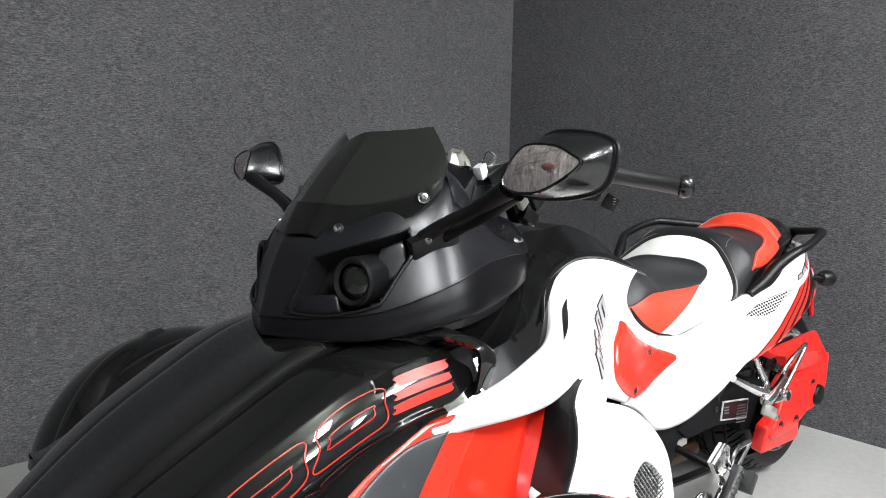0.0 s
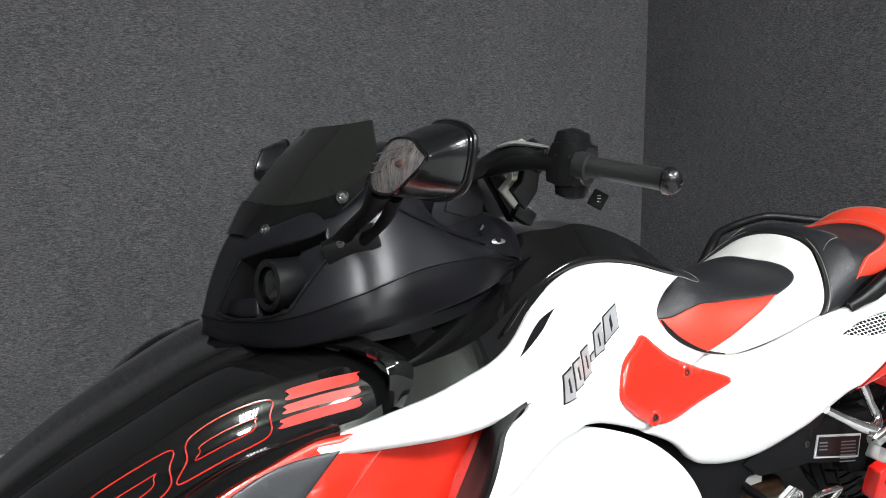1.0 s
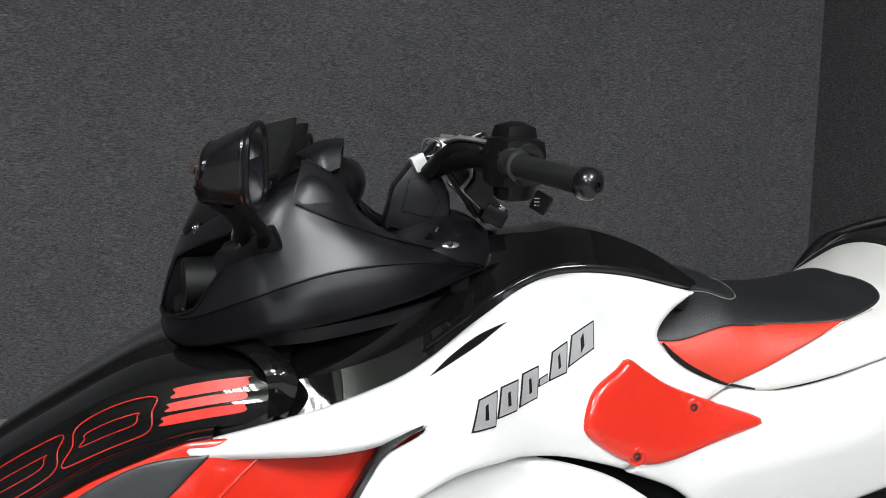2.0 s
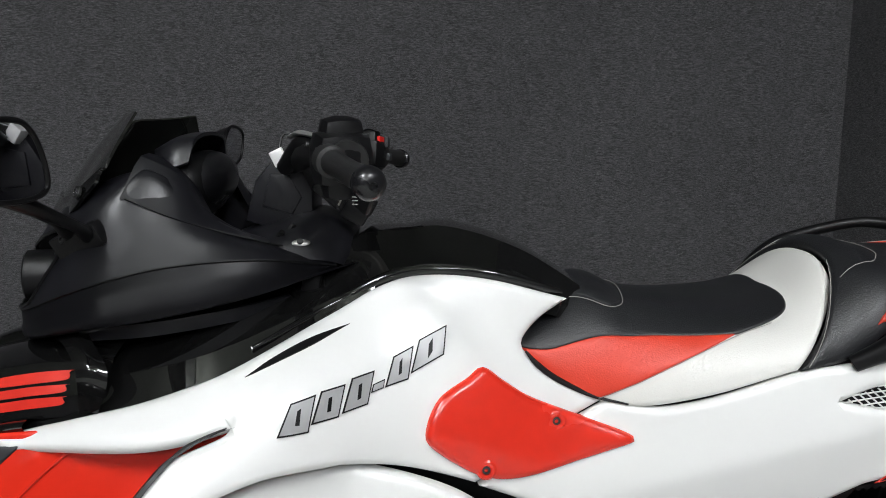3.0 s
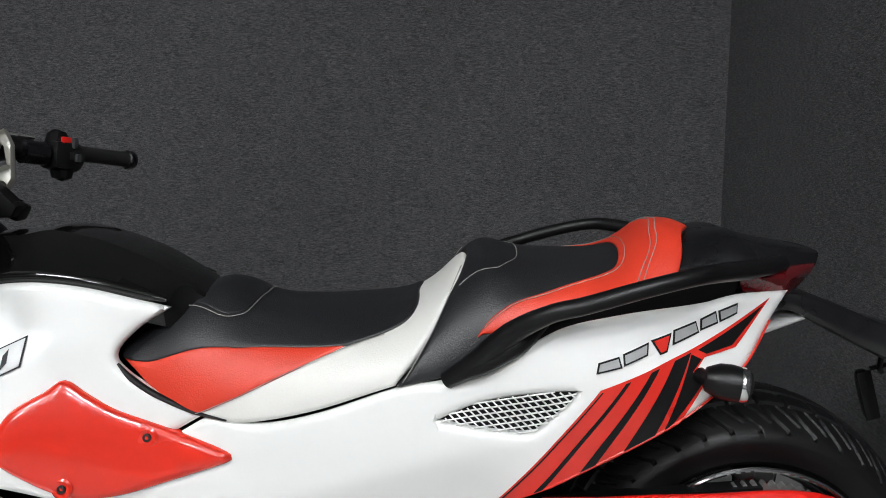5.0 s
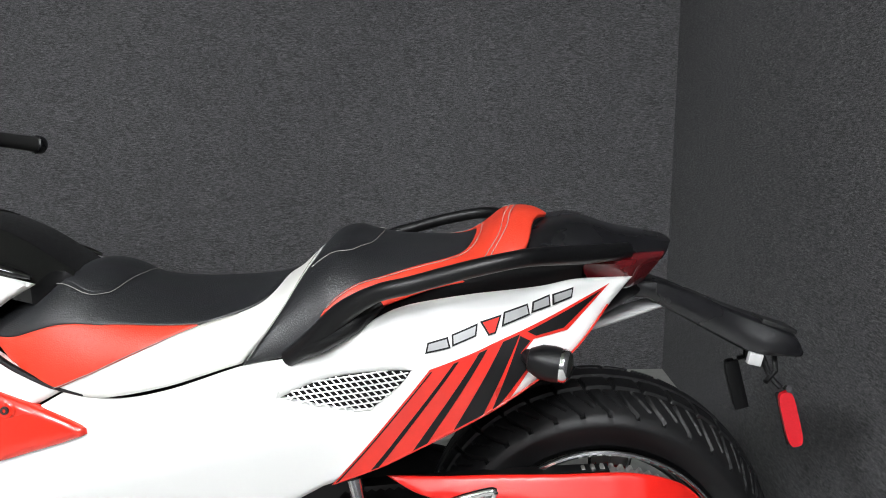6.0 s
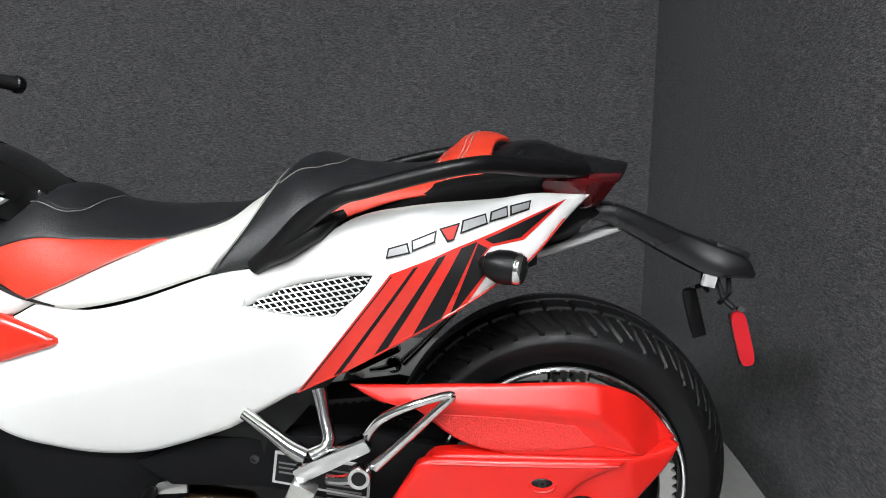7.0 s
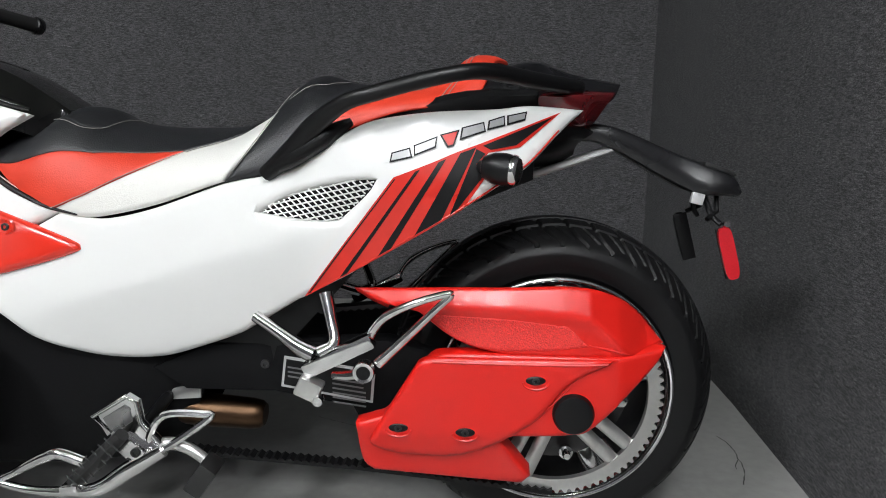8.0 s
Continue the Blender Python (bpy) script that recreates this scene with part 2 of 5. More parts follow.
def tube(path, r, seg=10, bm=None, flat=1.0, closed=False, up=(0, 0, 1), caps=True):
    """A bar along a path; r: one radius or one for each point; flat: the ratio of its second axis."""
    P = [Vector(p) for p in path]
    n = len(P)
    R = [r] * n if not hasattr(r, "__len__") else list(np.interp(np.linspace(0, 1, n), np.linspace(0, 1, len(r)), r))
    rows = []
    for i in range(n):
        t = (P[(i + 1) % n] - P[i - 1]) if closed else (P[min(i + 1, n - 1)] - P[max(i - 1, 0)])
        t.normalize()
        s = t.cross(Vector(up))
        if s.length < 1e-3:
            s = t.cross(Vector((1, 0, 0)))
        s.normalize()
        w = s.cross(t)
        rows.append([P[i] + (s * math.cos(a) + w * math.sin(a) * flat) * R[i] for a in np.linspace(0, 2 * math.pi, seg, endpoint=False)])
    if closed:
        rows.append(rows[0])
    bm = grid_bm(rows, bm, closed=True, caps=caps and not closed)
    if closed:
        bmesh.ops.remove_doubles(bm, verts=bm.verts[:], dist=1e-6)
    return bm


def lathe(profile, centre, axis=(0, 1, 0), seg=48, bm=None, arc=(0, 360)):
    """Turns (radius, along) pairs round an axis through the centre."""
    q = Vector((0, 0, 1)).rotation_difference(Vector(axis)).to_matrix()
    c = Vector(centre)
    full = arc[1] - arc[0] >= 360
    A = np.radians(np.linspace(arc[0], arc[1], seg, endpoint=not full))
    rows = [[c + q @ Vector((r * math.cos(a), r * math.sin(a), h)) for r, h in profile] for a in A]
    if full:
        rows.append(rows[0])
    bm = grid_bm(rows, bm)
    bmesh.ops.remove_doubles(bm, verts=bm.verts[:], dist=1e-6)
    return bm


def block(size, m=Matrix(), bevel=0.003, bm=None, taper=1.0):
    """A box with rounded edges at a pose."""
    b = bmesh.new()
    bmesh.ops.create_cube(b, size=1)
    for v in b.verts:
        k = taper if v.co.z > 0 else 1.0
        v.co = Vector((v.co.x * size[0] * k, v.co.y * size[1] * k, v.co.z * size[2]))
    if bevel:
        bmesh.ops.bevel(b, geom=b.edges[:], offset=bevel, segments=2, profile=0.6, affect="EDGES")
    b.transform(m)
    if bm is None:
        return b
    t = bpy.data.meshes.new("t")
    b.to_mesh(t)
    b.free()
    bm.from_mesh(t)
    bpy.data.meshes.remove(t)
    return bm


def prism(pts, y0, y1, bevel=0.003, step=0.01, corner=True):
    """A plate with an outline in x and z, from y0 to y1."""
    B = [p[:2] for p in pts] if corner else outline(pts, step)
    b = bmesh.new()
    f = b.faces.new([b.verts.new((x, y0, z)) for x, z in B])
    ex = bmesh.ops.extrude_face_region(b, geom=[f])
    bmesh.ops.translate(b, verts=[v for v in ex["geom"] if isinstance(v, bmesh.types.BMVert)], vec=(0, y1 - y0, 0))
    bmesh.ops.recalc_face_normals(b, faces=b.faces[:])
    if bevel:
        es = [e for e in b.edges if abs(e.verts[0].co.y - e.verts[1].co.y) < 1e-6]
        bmesh.ops.bevel(b, geom=es, offset=bevel, segments=2, profile=0.6, affect="EDGES")
    return b


def ellipsoid(c, r, m=Matrix(), u=32, v=20):
    b = bmesh.new()
    bmesh.ops.create_uvsphere(b, u_segments=u, v_segments=v, radius=1)
    b.transform(Matrix.Translation(c) @ m.to_4x4() @ Matrix.Diagonal((*r, 1)))
    return b


def curve_at(tab, x):
    """A smooth value from (place, value) pairs."""
    xs = [a for a, _ in tab]
    ys = [b for _, b in tab]
    if x <= xs[0]:
        return ys[0]
    if x >= xs[-1]:
        return ys[-1]
    i = max(j for j in range(len(xs) - 1) if xs[j] <= x)
    f = (x - xs[i]) / (xs[i + 1] - xs[i])
    d = xs[i + 1] - xs[i]

    def slope(k):
        p, q = max(k - 1, 0), min(k + 1, len(xs) - 1)
        return (ys[q] - ys[p]) / (xs[q] - xs[p])
    return (2 * f ** 3 - 3 * f * f + 1) * ys[i] + (f ** 3 - 2 * f * f + f) * d * slope(i) + (3 * f * f - 2 * f ** 3) * ys[i + 1] + (f ** 3 - f * f) * d * slope(i + 1)


def thing(name, at, label, category, group=""):
    e = new(name)
    e.location = at
    e.empty_display_size = 0.1
    return tagged(e, label, category, group)


# ---- the bay: felt-covered partitions, floor, ceiling ----
def slab(name, corners, z0, z1, mat, kind="structure"):
    b = bmesh.new()
    f = b.faces.new([b.verts.new((x, y, z0)) for x, y in corners])
    ex = bmesh.ops.extrude_face_region(b, geom=[f])
    bmesh.ops.translate(b, verts=[v for v in ex["geom"] if isinstance(v, bmesh.types.BMVert)], vec=(0, 0, z1 - z0))
    ob = part(name, b, mat)
    return tagged(ob, kind=kind)


HIGH = 3.6
NEAR = -6.6
tagged(slab("wall_side", [(-6.0, 1.33), (0.605, 1.745), (0.605, 1.865), (-6.0, 1.45)], 0, HIGH, FELT), "dark grey heathered felt partition wall, level-grained")
tagged(slab("wall_rear", [(0.605, 1.745), (0.595, 0.6), (0.555, -0.35), (0.44, NEAR), (0.77, NEAR), (0.77, 1.745)], 0, HIGH, FELT), "dark grey heathered felt partition wall behind the tail")
slab("wall_front", [(-6.0, NEAR), (-5.9, NEAR), (-5.9, 1.40), (-6.0, 1.40)], 0, HIGH, FELT)
slab("wall_near", [(-6.0, NEAR - .1), (0.6, NEAR - .1), (0.6, NEAR), (-6.0, NEAR)], 0, HIGH, FELT)
tagged(slab("floor", [(-6.1, NEAR - .1), (0.8, NEAR - .1), (0.8, 2.0), (-6.1, 2.0)], -0.12, 0, CONCRETE), "pale sealed concrete floor with hairline cracks")
slab("ceiling", [(-6.1, NEAR - .1), (0.8, NEAR - .1), (0.8, 2.0), (-6.1, 2.0)], HIGH, HIGH + 0.1, CEILING)


def ceiling_fixture():
    """A hanging fixture with six open tubes on a slim spine."""
    t = thing("ceiling_light", (0, 0, HIGH), "white high-bay fluorescent fixture with six bright tubes", "lamp", "ceiling lights of the bay")
    part("spine", block((1.24, 0.06, 0.05), pose(0, 0, -0.34), 0.006), PLASTER, t)
    for k in (-1, 1):
        part("cross_bar", block((0.05, 0.46, 0.03), pose(0.5 * k, 0, -0.34), 0.004), PLASTER, t)
        part("hanger", tube([(0.5 * k, 0, -0.33), (0.5 * k, 0, 0)], 0.004, 6), STEEL, t)
    for k in range(6):
        part("lamp_tube", tube([(-0.58, -0.2 + 0.08 * k, -0.385), (0.58, -0.2 + 0.08 * k, -0.385)], 0.016, 8), TUBE_LIGHT, t)
    return t


lamp = ceiling_fixture()
lamp.matrix_basis = pose(0.15, -2.7, HIGH, 0, 0, 90)
for lx, ly in ((-2.3, -2.5), (-0.3, -5.4), (-2.4, -5.4)):
    copy_thing(lamp, pose(lx, ly, HIGH, 0, 0, 90))

fl = bpy.data.objects["floor"]
for pts in ([(.477, .370), (.489, .338), (.493, .291), (.485, .246), (.488, .232), (.473, .177), (.452, .13)], [(.485, .246), (.47, .225), (.462, .20)], [(-.55, .42), (-.42, .36), (-.30, .37), (-.18, .30)]):
    P = even(pts, .008)
    rows = []
    for k, (x, y) in enumerate(P):
        w = .0011 + .0008 * noise.noise((x * 60, y * 60, 0))
        x += .003 * noise.noise((x * 90, y * 90, 4))
        rows.append([(x - w, y, .0012), (x + w, y, .0012)])
    part("floor_crack", grid_bm(rows), BLACK, fl)


# ---- the vehicle: rear axle at x = 0, nose towards -x, middle plane y = 0 ----
trike = thing("three_wheeled_motorcycle", (-0.8, 0, 0), "white, red and black three-wheeled sports roadster on concrete floor", "motorcycle")
trike.matrix_basis = Matrix()
V = trike

# half width of the body sides: a row for each station along, a value for each height
STATION = (-1.70, -1.50, -1.35, -1.20, -1.05, -0.90, -0.70, -0.50, -0.30, -0.10, 0.10)
LEVEL = (0.4, 0.5, 0.6, 0.7, 0.8, 0.9)
HALF = np.array([
    (.42, .42, .36, .25, .18, .12), (.41, .42, .40, .285, .20, .14), (.30, .33, .345, .295, .145, .12), (.22, .24, .245, .21, .145, .12),
    (.19, .205, .195, .165, .135, .11), (.185, .18, .16, .14, .12, .10), (.20, .195, .185, .165, .14, .11), (.215, .215, .21, .195, .17, .13),
    (.225, .23, .24, .245, .22, .17), (.215, .225, .235, .225, .182, .14), (.12, .12, .12, .11, .082, .06)])


def side(x, z):
    zs = [curve_at(list(zip(LEVEL, row)), z) if LEVEL[0] <= z <= LEVEL[-1] else (row[0] if z < LEVEL[0] else row[-1]) for row in HALF]
    half = curve_at(list(zip(STATION, zs)), x)
    if -1.0 < x < -0.34:
        # lower facet tucks in under the character line
        ridge = curve_at([(-1.0, .40), (-.885, .455), (-.64, .530), (-.415, .600), (-.34, .615)], x)
        fade = min(1.0, (x + 1.0) / 0.15, (-0.34 - x) / 0.10)
        d = ridge - z
        half -= 0.30 * fade * (d if d > 0.012 else max(0.0, d + 0.012) ** 2 / 0.048)
    return (x, -half, z)


def off_middle(p):
    return Vector((0, p.y, 0.4 * (p.z - 0.55)))


# dark inner body behind the panels
core = [[(x, -w, zb), (x, -w * 1.02, (zb + zt) / 2), (x, -w * 0.8, zt - 0.02), (x, 0, zt)] for x, w, zb, zt in (
    (-2.2, .12, .25, .40), (-1.95, .20, .25, .56), (-1.7, .21, .24, .63), (-1.5, .17, .24, .69), (-1.3, .10, .22, .75), (-1.1, .10, .22, .78), (-0.9, .10, .24, .69), (-0.7, .12, .28, .66), (-0.5, .14, .36, .70), (-0.3, .13, .58, .77), (-0.05, .09, .68, .80))]
b = grid_bm(core)
grid_bm([[(x, -y, z) for x, y, z in r] for r in core], b)
bmesh.ops.remove_doubles(b, verts=b.verts[:], dist=1e-4)
part("inner_body", b, BLACK, V, "matt black inner body and frame")

# ---- white side panels ----
FRONT_PANEL = [(-1.756, .641, 1), (-1.715, .633, 1), (-1.622, .638), (-1.526, .644), (-1.465, .651), (-1.408, .662, 1), (-1.42, .652), (-1.478, .634), (-1.497, .616), (-1.516, .593), (-1.56, .53, 1),
               (-1.50, .552), (-1.425, .578), (-1.352, .590), (-1.264, .578, 1), (-1.183, .550), (-1.118, .525), (-1.068, .505, 1), (-.853, .626, 1),
               (-.872, .632), (-.933, .661), (-.973, .69), (-.99, .717), (-.963, .751), (-.914, .783, 1), (-.951, .793), (-1.039, .817), (-1.127, .827), (-1.2, .818), (-1.293, .777), (-1.387, .738), (-1.458, .710), (-1.537, .687), (-1.611, .671)]
REAR_PANEL = [(-1.062, .499, 1), (-.97, .452), (-.914, .404), (-.865, .378), (-.814, .364), (-.762, .359), (-.711, .361), (-.66, .371), (-.559, .408), (-.519, .430), (-.428, .489, 1), (-.267, .585), (-.169, .645), (-.115, .680), (-.064, .713), (-.013, .763), (.031, .800, 1),
              (-.059, .806), (-.119, .800), (-.210, .795), (-.274, .787), (-.315, .778), (-.350, .762), (-.408, .724), (-.450, .700), (-.497, .688, 1), (-.56, .675), (-.681, .632), (-.77, .612), (-.824, .616), (-.849, .623, 1)]
fp, fp_far = patch("side_panel", FRONT_PANEL, side, WHITE, V, "pearl white front side panel", True, roll=0.012, thick=0.012, away=off_middle)
GRILLE = [(-.502, .631, 1), (-.445, .660), (-.389, .677), (-.335, .687), (-.302, .689, 1), (-.318, .665), (-.363, .623, 1), (-.39, .620), (-.446, .623)]
rp, rp_far = patch("tail_panel", REAR_PANEL, side, WHITE, V, "pearl white rear side panel", True, roll=0.012, thick=0.012, away=off_middle, holes=[GRILLE])


def deep(d):
    return lambda x, z: (x, side(x, z)[1] + d, z)


# mesh grille let into the tail panel
patch("grille_backing", GRILLE, deep(0.020), BLACK, rp, "black backing of the vent", roll=0, thick=0.001)
GB = outline(GRILLE, 0.004)


def mesh_bars(B, fn, spacing, r, parent, name, mat, slope):
    bm = bmesh.new()
    B = np.array(B)
    for ang in slope:
        d = np.array((math.cos(ang), math.sin(ang)))
        n = np.array((-d[1], d[0]))
        lo, hi = (B @ n).min(), (B @ n).max()
        for k in np.arange(lo + spacing / 2, hi, spacing):
            ts = np.arange((B @ d).min(), (B @ d).max(), 0.004)
            P = n[None] * k + d[None] * ts[:, None]
            P = P[inside(P, B)]
            if len(P) > 2:
                tube([fn(x, z) for x, z in P], r, 4, bm)
    return part(name, bm, mat, parent, "bright woven mesh")


mesh_bars(GB, deep(0.006), 0.0085, 0.0013, rp, "grille_mesh", WHITE_METAL, (radians(14), radians(-42)))

# seam and vent slit
VENT = [(-1.398, .713, 1), (-1.366, .7305), (-1.32, .7475), (-1.262, .7605, 1), (-1.310, .7415), (-1.355, .7275)]
patch("vent_slit", VENT, side, BLACK, fp, "black vent slit", out=0.0015, roll=0, thick=0.002, res=0.01)

# red knee panel with two screws
KNEE = [(-1.056, .685), (-1.081, .671), (-1.126, .645), (-1.146, .602), (-1.137, .574), (-1.08, .530), (-1.032, .511), (-.972, .511), (-.893, .530), (-.822, .553), (-.812, .562), (-.824, .572), (-.9, .599), (-.979, .633), (-1.023, .662)]
knee, knee_far = patch("knee_panel", KNEE, side, RED, V, "glossy red knee panel with two screws", True, out=0.011, roll=0.012, thick=0.014, away=off_middle)


def screw(at, axis, r, parent, mat=STEEL, name="screw"):
    b = lathe([(0, -0.001), (r * 0.45, -0.001), (r * 0.5, 0.002), (r, 0.0015), (r * 1.05, -0.002)], at, axis, 14)
    return part(name, b, mat, parent)


for sx, sz in ((-.938, .595), (-1.053, .533)):
    p = Vector(side(sx, sz)) + Vector((0, -0.0115, 0))
    screw(p, (0, -1, 0.1), 0.0064, knee, STEEL)
    part("screw_recess", lathe([(0.0085, 0.0005), (0.013, 0.0015), (0.0165, -0.001)], p, (0, -1, 0.1), 18), RED, knee)


# raised marks: each a slanted plain bar with a dark rim
def mark(q, fn, mat, rim_mat, parent, name="logo_mark", rim=0.0022, slot=True):
    q = [np.array(p) for p in q]
    c = sum(q) / len(q)
    big = [tuple(p) + (1,) for p in q]
    patch(name + "_rim", big, fn, rim_mat, parent, out=0.0022, roll=0, thick=0.001, step=0.006, res=0.02)
    sm = []
    for i, p in enumerate(q):
        a, d = q[i - 1] - p, q[(i + 1) % len(q)] - p
        a, d = a / np.linalg.norm(a), d / np.linalg.norm(d)
        s = abs(a[0] * d[1] - a[1] * d[0]) + 1e-6
        sm.append(p + (a + d) * rim / s)
    patch(name, [tuple(p) + (1,) for p in sm], fn, mat, parent, out=0.0034, roll=0, thick=0.001, step=0.006, res=0.02)
    if slot:
        w = [c + (p - c) * np.array((0.16, 0.5)) for p in sm]
        patch(name + "_slot", [tuple(p) + (1,) for p in w], fn, rim_mat, parent, out=0.0042, roll=0, thick=0.001, step=0.006, res=0.02)


for q in ([(-1.347, .643), (-1.332, .681), (-1.300, .686), (-1.308, .641)], [(-1.305, .650), (-1.294, .688), (-1.262, .690), (-1.270, .650)], [(-1.266, .653), (-1.254, .695), (-1.222, .699), (-1.231, .656)],
          [(-1.207, .673), (-1.195, .713), (-1.164, .725), (-1.172, .679)], [(-1.169, .686), (-1.156, .732), (-1.112, .751), (-1.117, .708)]):
    mark(q, side, GREY_MARK, BLACK, fp)
mark([(-1.227, .670), (-1.224, .681), (-1.207, .685), (-1.209, .673)], side, GREY_MARK, BLACK, fp, slot=False, rim=0.0015)
for i, q in enumerate(([(-.281, .715), (-.278, .730), (-.250, .738), (-.246, .723)], [(-.244, .725), (-.245, .741), (-.209, .755), (-.211, .738)], [(-.194, .738), (-.206, .757), (-.176, .765), (-.184, .741)],
                       [(-.176, .749), (-.173, .768), (-.139, .777), (-.136, .762)], [(-.134, .764), (-.132, .779), (-.107, .787), (-.106, .771)], [(-.103, .772), (-.103, .787), (-.071, .794), (-.074, .780)])):
    mark(q, side, RED_STICKER if i == 2 else GREY_MARK, BLACK, rp, rim=0.0024, slot=False)

# slanted stripes on the tail panel
low = [(-.428, .490), (-.357, .532), (-.267, .586), (-.169, .646)]
upper = [(-.275, .693), (-.216, .716), (-.183, .730), (-.129, .750)]


def on_line(L, s):
    L = np.array(L)
    d = np.r_[0, np.cumsum(np.linalg.norm(np.diff(L, axis=0), axis=1))]
    return np.array([np.interp(s * d[-1], d, L[:, i]) for i in (0, 1)])


FIELD = [(-.428, .4905, 1), (-.275, .693, 1), (-.216, .716), (-.183, .730), (-.129, .750), (-.014, .794, 1), (-.082, .739, 1), (-.131, .731, 1), (-.146, .714, 1), (-.134, .696, 1), (-.169, .646, 1), (-.267, .586)]
patch("stripe_field", FIELD, side, RED_STICKER, rp, "red sticker with slanted black stripes", out=0.0012, roll=0, thick=0.001)
for s0, s1 in ((0.015, 0.035), (0.235, 0.285), (0.475, 0.555), (0.70, 0.86), (0.905, 1.0)):
    a, d = on_line(low, s0), on_line(low, s1)
    e, f = on_line(upper, s1), on_line(upper, s0)
    if s1 == 1.0:
        q = [(-.176, .648, 1), (-.138, .697, 1), (-.150, .714, 1), (-.136, .729, 1), (-.150, .736, 1), tuple(on_line(low, s0) + (0.004, 0.004)) + (1,)]
    else:
        q = [tuple(a + (0.003, 0.004)) + (1,), tuple(d + (0.003, 0.004)) + (1,), tuple(e - (0.001, 0.004)) + (1,), tuple(f - (0.001, 0.004)) + (1,)]
    patch("stripe", q, side, BLACK, rp, out=0.0022, roll=0, thick=0.001, res=0.014)
patch("stripe", [(-.140, .741, 1), (-.028, .786, 1), (-.088, .742, 1), (-.128, .735, 1)], side, BLACK, rp, out=0.0022, roll=0, thick=0.001)
part("edge_line", tube([tuple(Vector(side(*p)) + Vector((0, -0.001, 0))) for p in cr([(-.424, .494), (-.267, .589), (-.169, .649), (-.115, .684), (-.066, .717), (-.018, .765)], 6)], 0.0016, 5), RED_STICKER, rp)

# white lower panel with a mesh vent, in front of the foot
def lower_side(x, z):
    return (x, -(0.252 + 0.42 * max(0.0, -1.25 - x) + 0.16 * (0.56 - z) - 0.10 * max(0.0, x + 1.22)), z)


LOWER = [(-1.56, .515, 1), (-1.50, .532), (-1.425, .553), (-1.352, .567), (-1.262, .562), (-1.165, .537), (-1.08, .500), (-1.0, .436), (-.955, .365), (-.945, .27, 1), (-1.10, .25), (-1.3, .25), (-1.52, .30, 1)]
LVENT = [(-1.125, .365, 1), (-1.085, .385), (-1.045, .378), (-.985, .325, 1), (-1.0, .29), (-1.06, .27, 1), (-1.11, .315)]
lp, lp_far = patch("lower_panel", LOWER, lower_side, WHITE, V, "white lower side panel with a mesh vent", True, roll=0.015, thick=0.02, holes=[LVENT])
patch("grille_backing", LVENT, lambda x, z: (x, lower_side(x, z)[1] + 0.02, z), BLACK, lp, roll=0, thick=0.001)
mesh_bars(outline(LVENT, 0.004), lambda x, z: (x, lower_side(x, z)[1] + 0.006, z), 0.010, 0.0016, lp, "grille_mesh", CHROME, (radians(10), radians(-50)))

# ---- red scoop between bonnet and white arm ----
EDGE = [(-1.409, .661), (-1.44, .652), (-1.478, .634), (-1.497, .616), (-1.516, .593), (-1.56, .53), (-1.585, .48)]


def scoop(x, z):
    """The outer cheek, turning inward in a smooth hollow behind the crease."""
    cheek = 0.315 + 0.30 * (0.64 - z) + 0.05 * max(0, -1.74 - x)
    d = max(0.0, x + 1.70 + 0.55 * (0.64 - z))
    return (x, -(cheek - 0.034 * (1 - math.exp(-(d / 0.13) ** 1.6)) - 0.03 * d), z)


SCOOP = [(-2.10, .47, 1), (-1.98, .545), (-1.865, .605), (-1.784, .633), (-1.735, .648, 1), (-1.60, .652), (-1.45, .668), (-1.39, .676, 1), (-1.40, .64), (-1.46, .56), (-1.53, .45, 1), (-1.75, .38), (-2.0, .36, 1)]
red, red_far = patch("air_scoop", SCOOP, scoop, RED, V, "glossy red air scoop panel", True, roll=0.006, thick=0.01)
patch("scoop_insert", [(-1.700, .632, 1), (-1.735, .600), (-1.79, .545), (-1.84, .46, 1), (-1.95, .46), (-2.02, .49, 1), (-1.90, .575), (-1.80, .622)], scoop, DARKGREY, red, "dark grey insert", out=0.004, roll=0.004, thick=0.006)
part("scoop_crease", tube([tuple(Vector(scoop(x, z)) + Vector((0, -0.001, 0))) for x, z in cr([(-1.60, .648), (-1.65, .610), (-1.70, .565), (-1.75, .50)], 6)], 0.0022, 6), RED, red)
# red inner wall and dark lip that close the hollow against the white panel
rim, wall = [], []
for x, z in cr(EDGE, 6):
    o, i = Vector(side(x, z)) + Vector((0, -0.004, 0)), Vector(scoop(min(x + .03, -1.40), z)) + Vector((0, 0.012, 0))

    def across(f):
        return tuple(o.lerp(i, f) + Vector((-.006 * math.sin(math.pi * f), 0, 0)))
    # the lip's black also paints the shade at the back of the red hollow
    rim.append([tuple(o + Vector((.010, .002, .002))), tuple(o + Vector((0, -.001, 0))), tuple(o + Vector((-.006, .004, -.004)))] + [across(f) for f in (.15, .3, .45, .6)])
    wall.append([across(f) for f in np.linspace(.6, 1.0, 6)])
for rows, name, mat, lab in ((rim, "scoop_shade_lip", BLACK, "lip at the back of the scoop, black for the shade there"), (wall, "scoop_wall", RED, "red inner wall of the scoop")):
    me = finish(grid_bm(rows))
    part(name, me, mat, V, lab)
    part(name, flipped(me), mat, V)

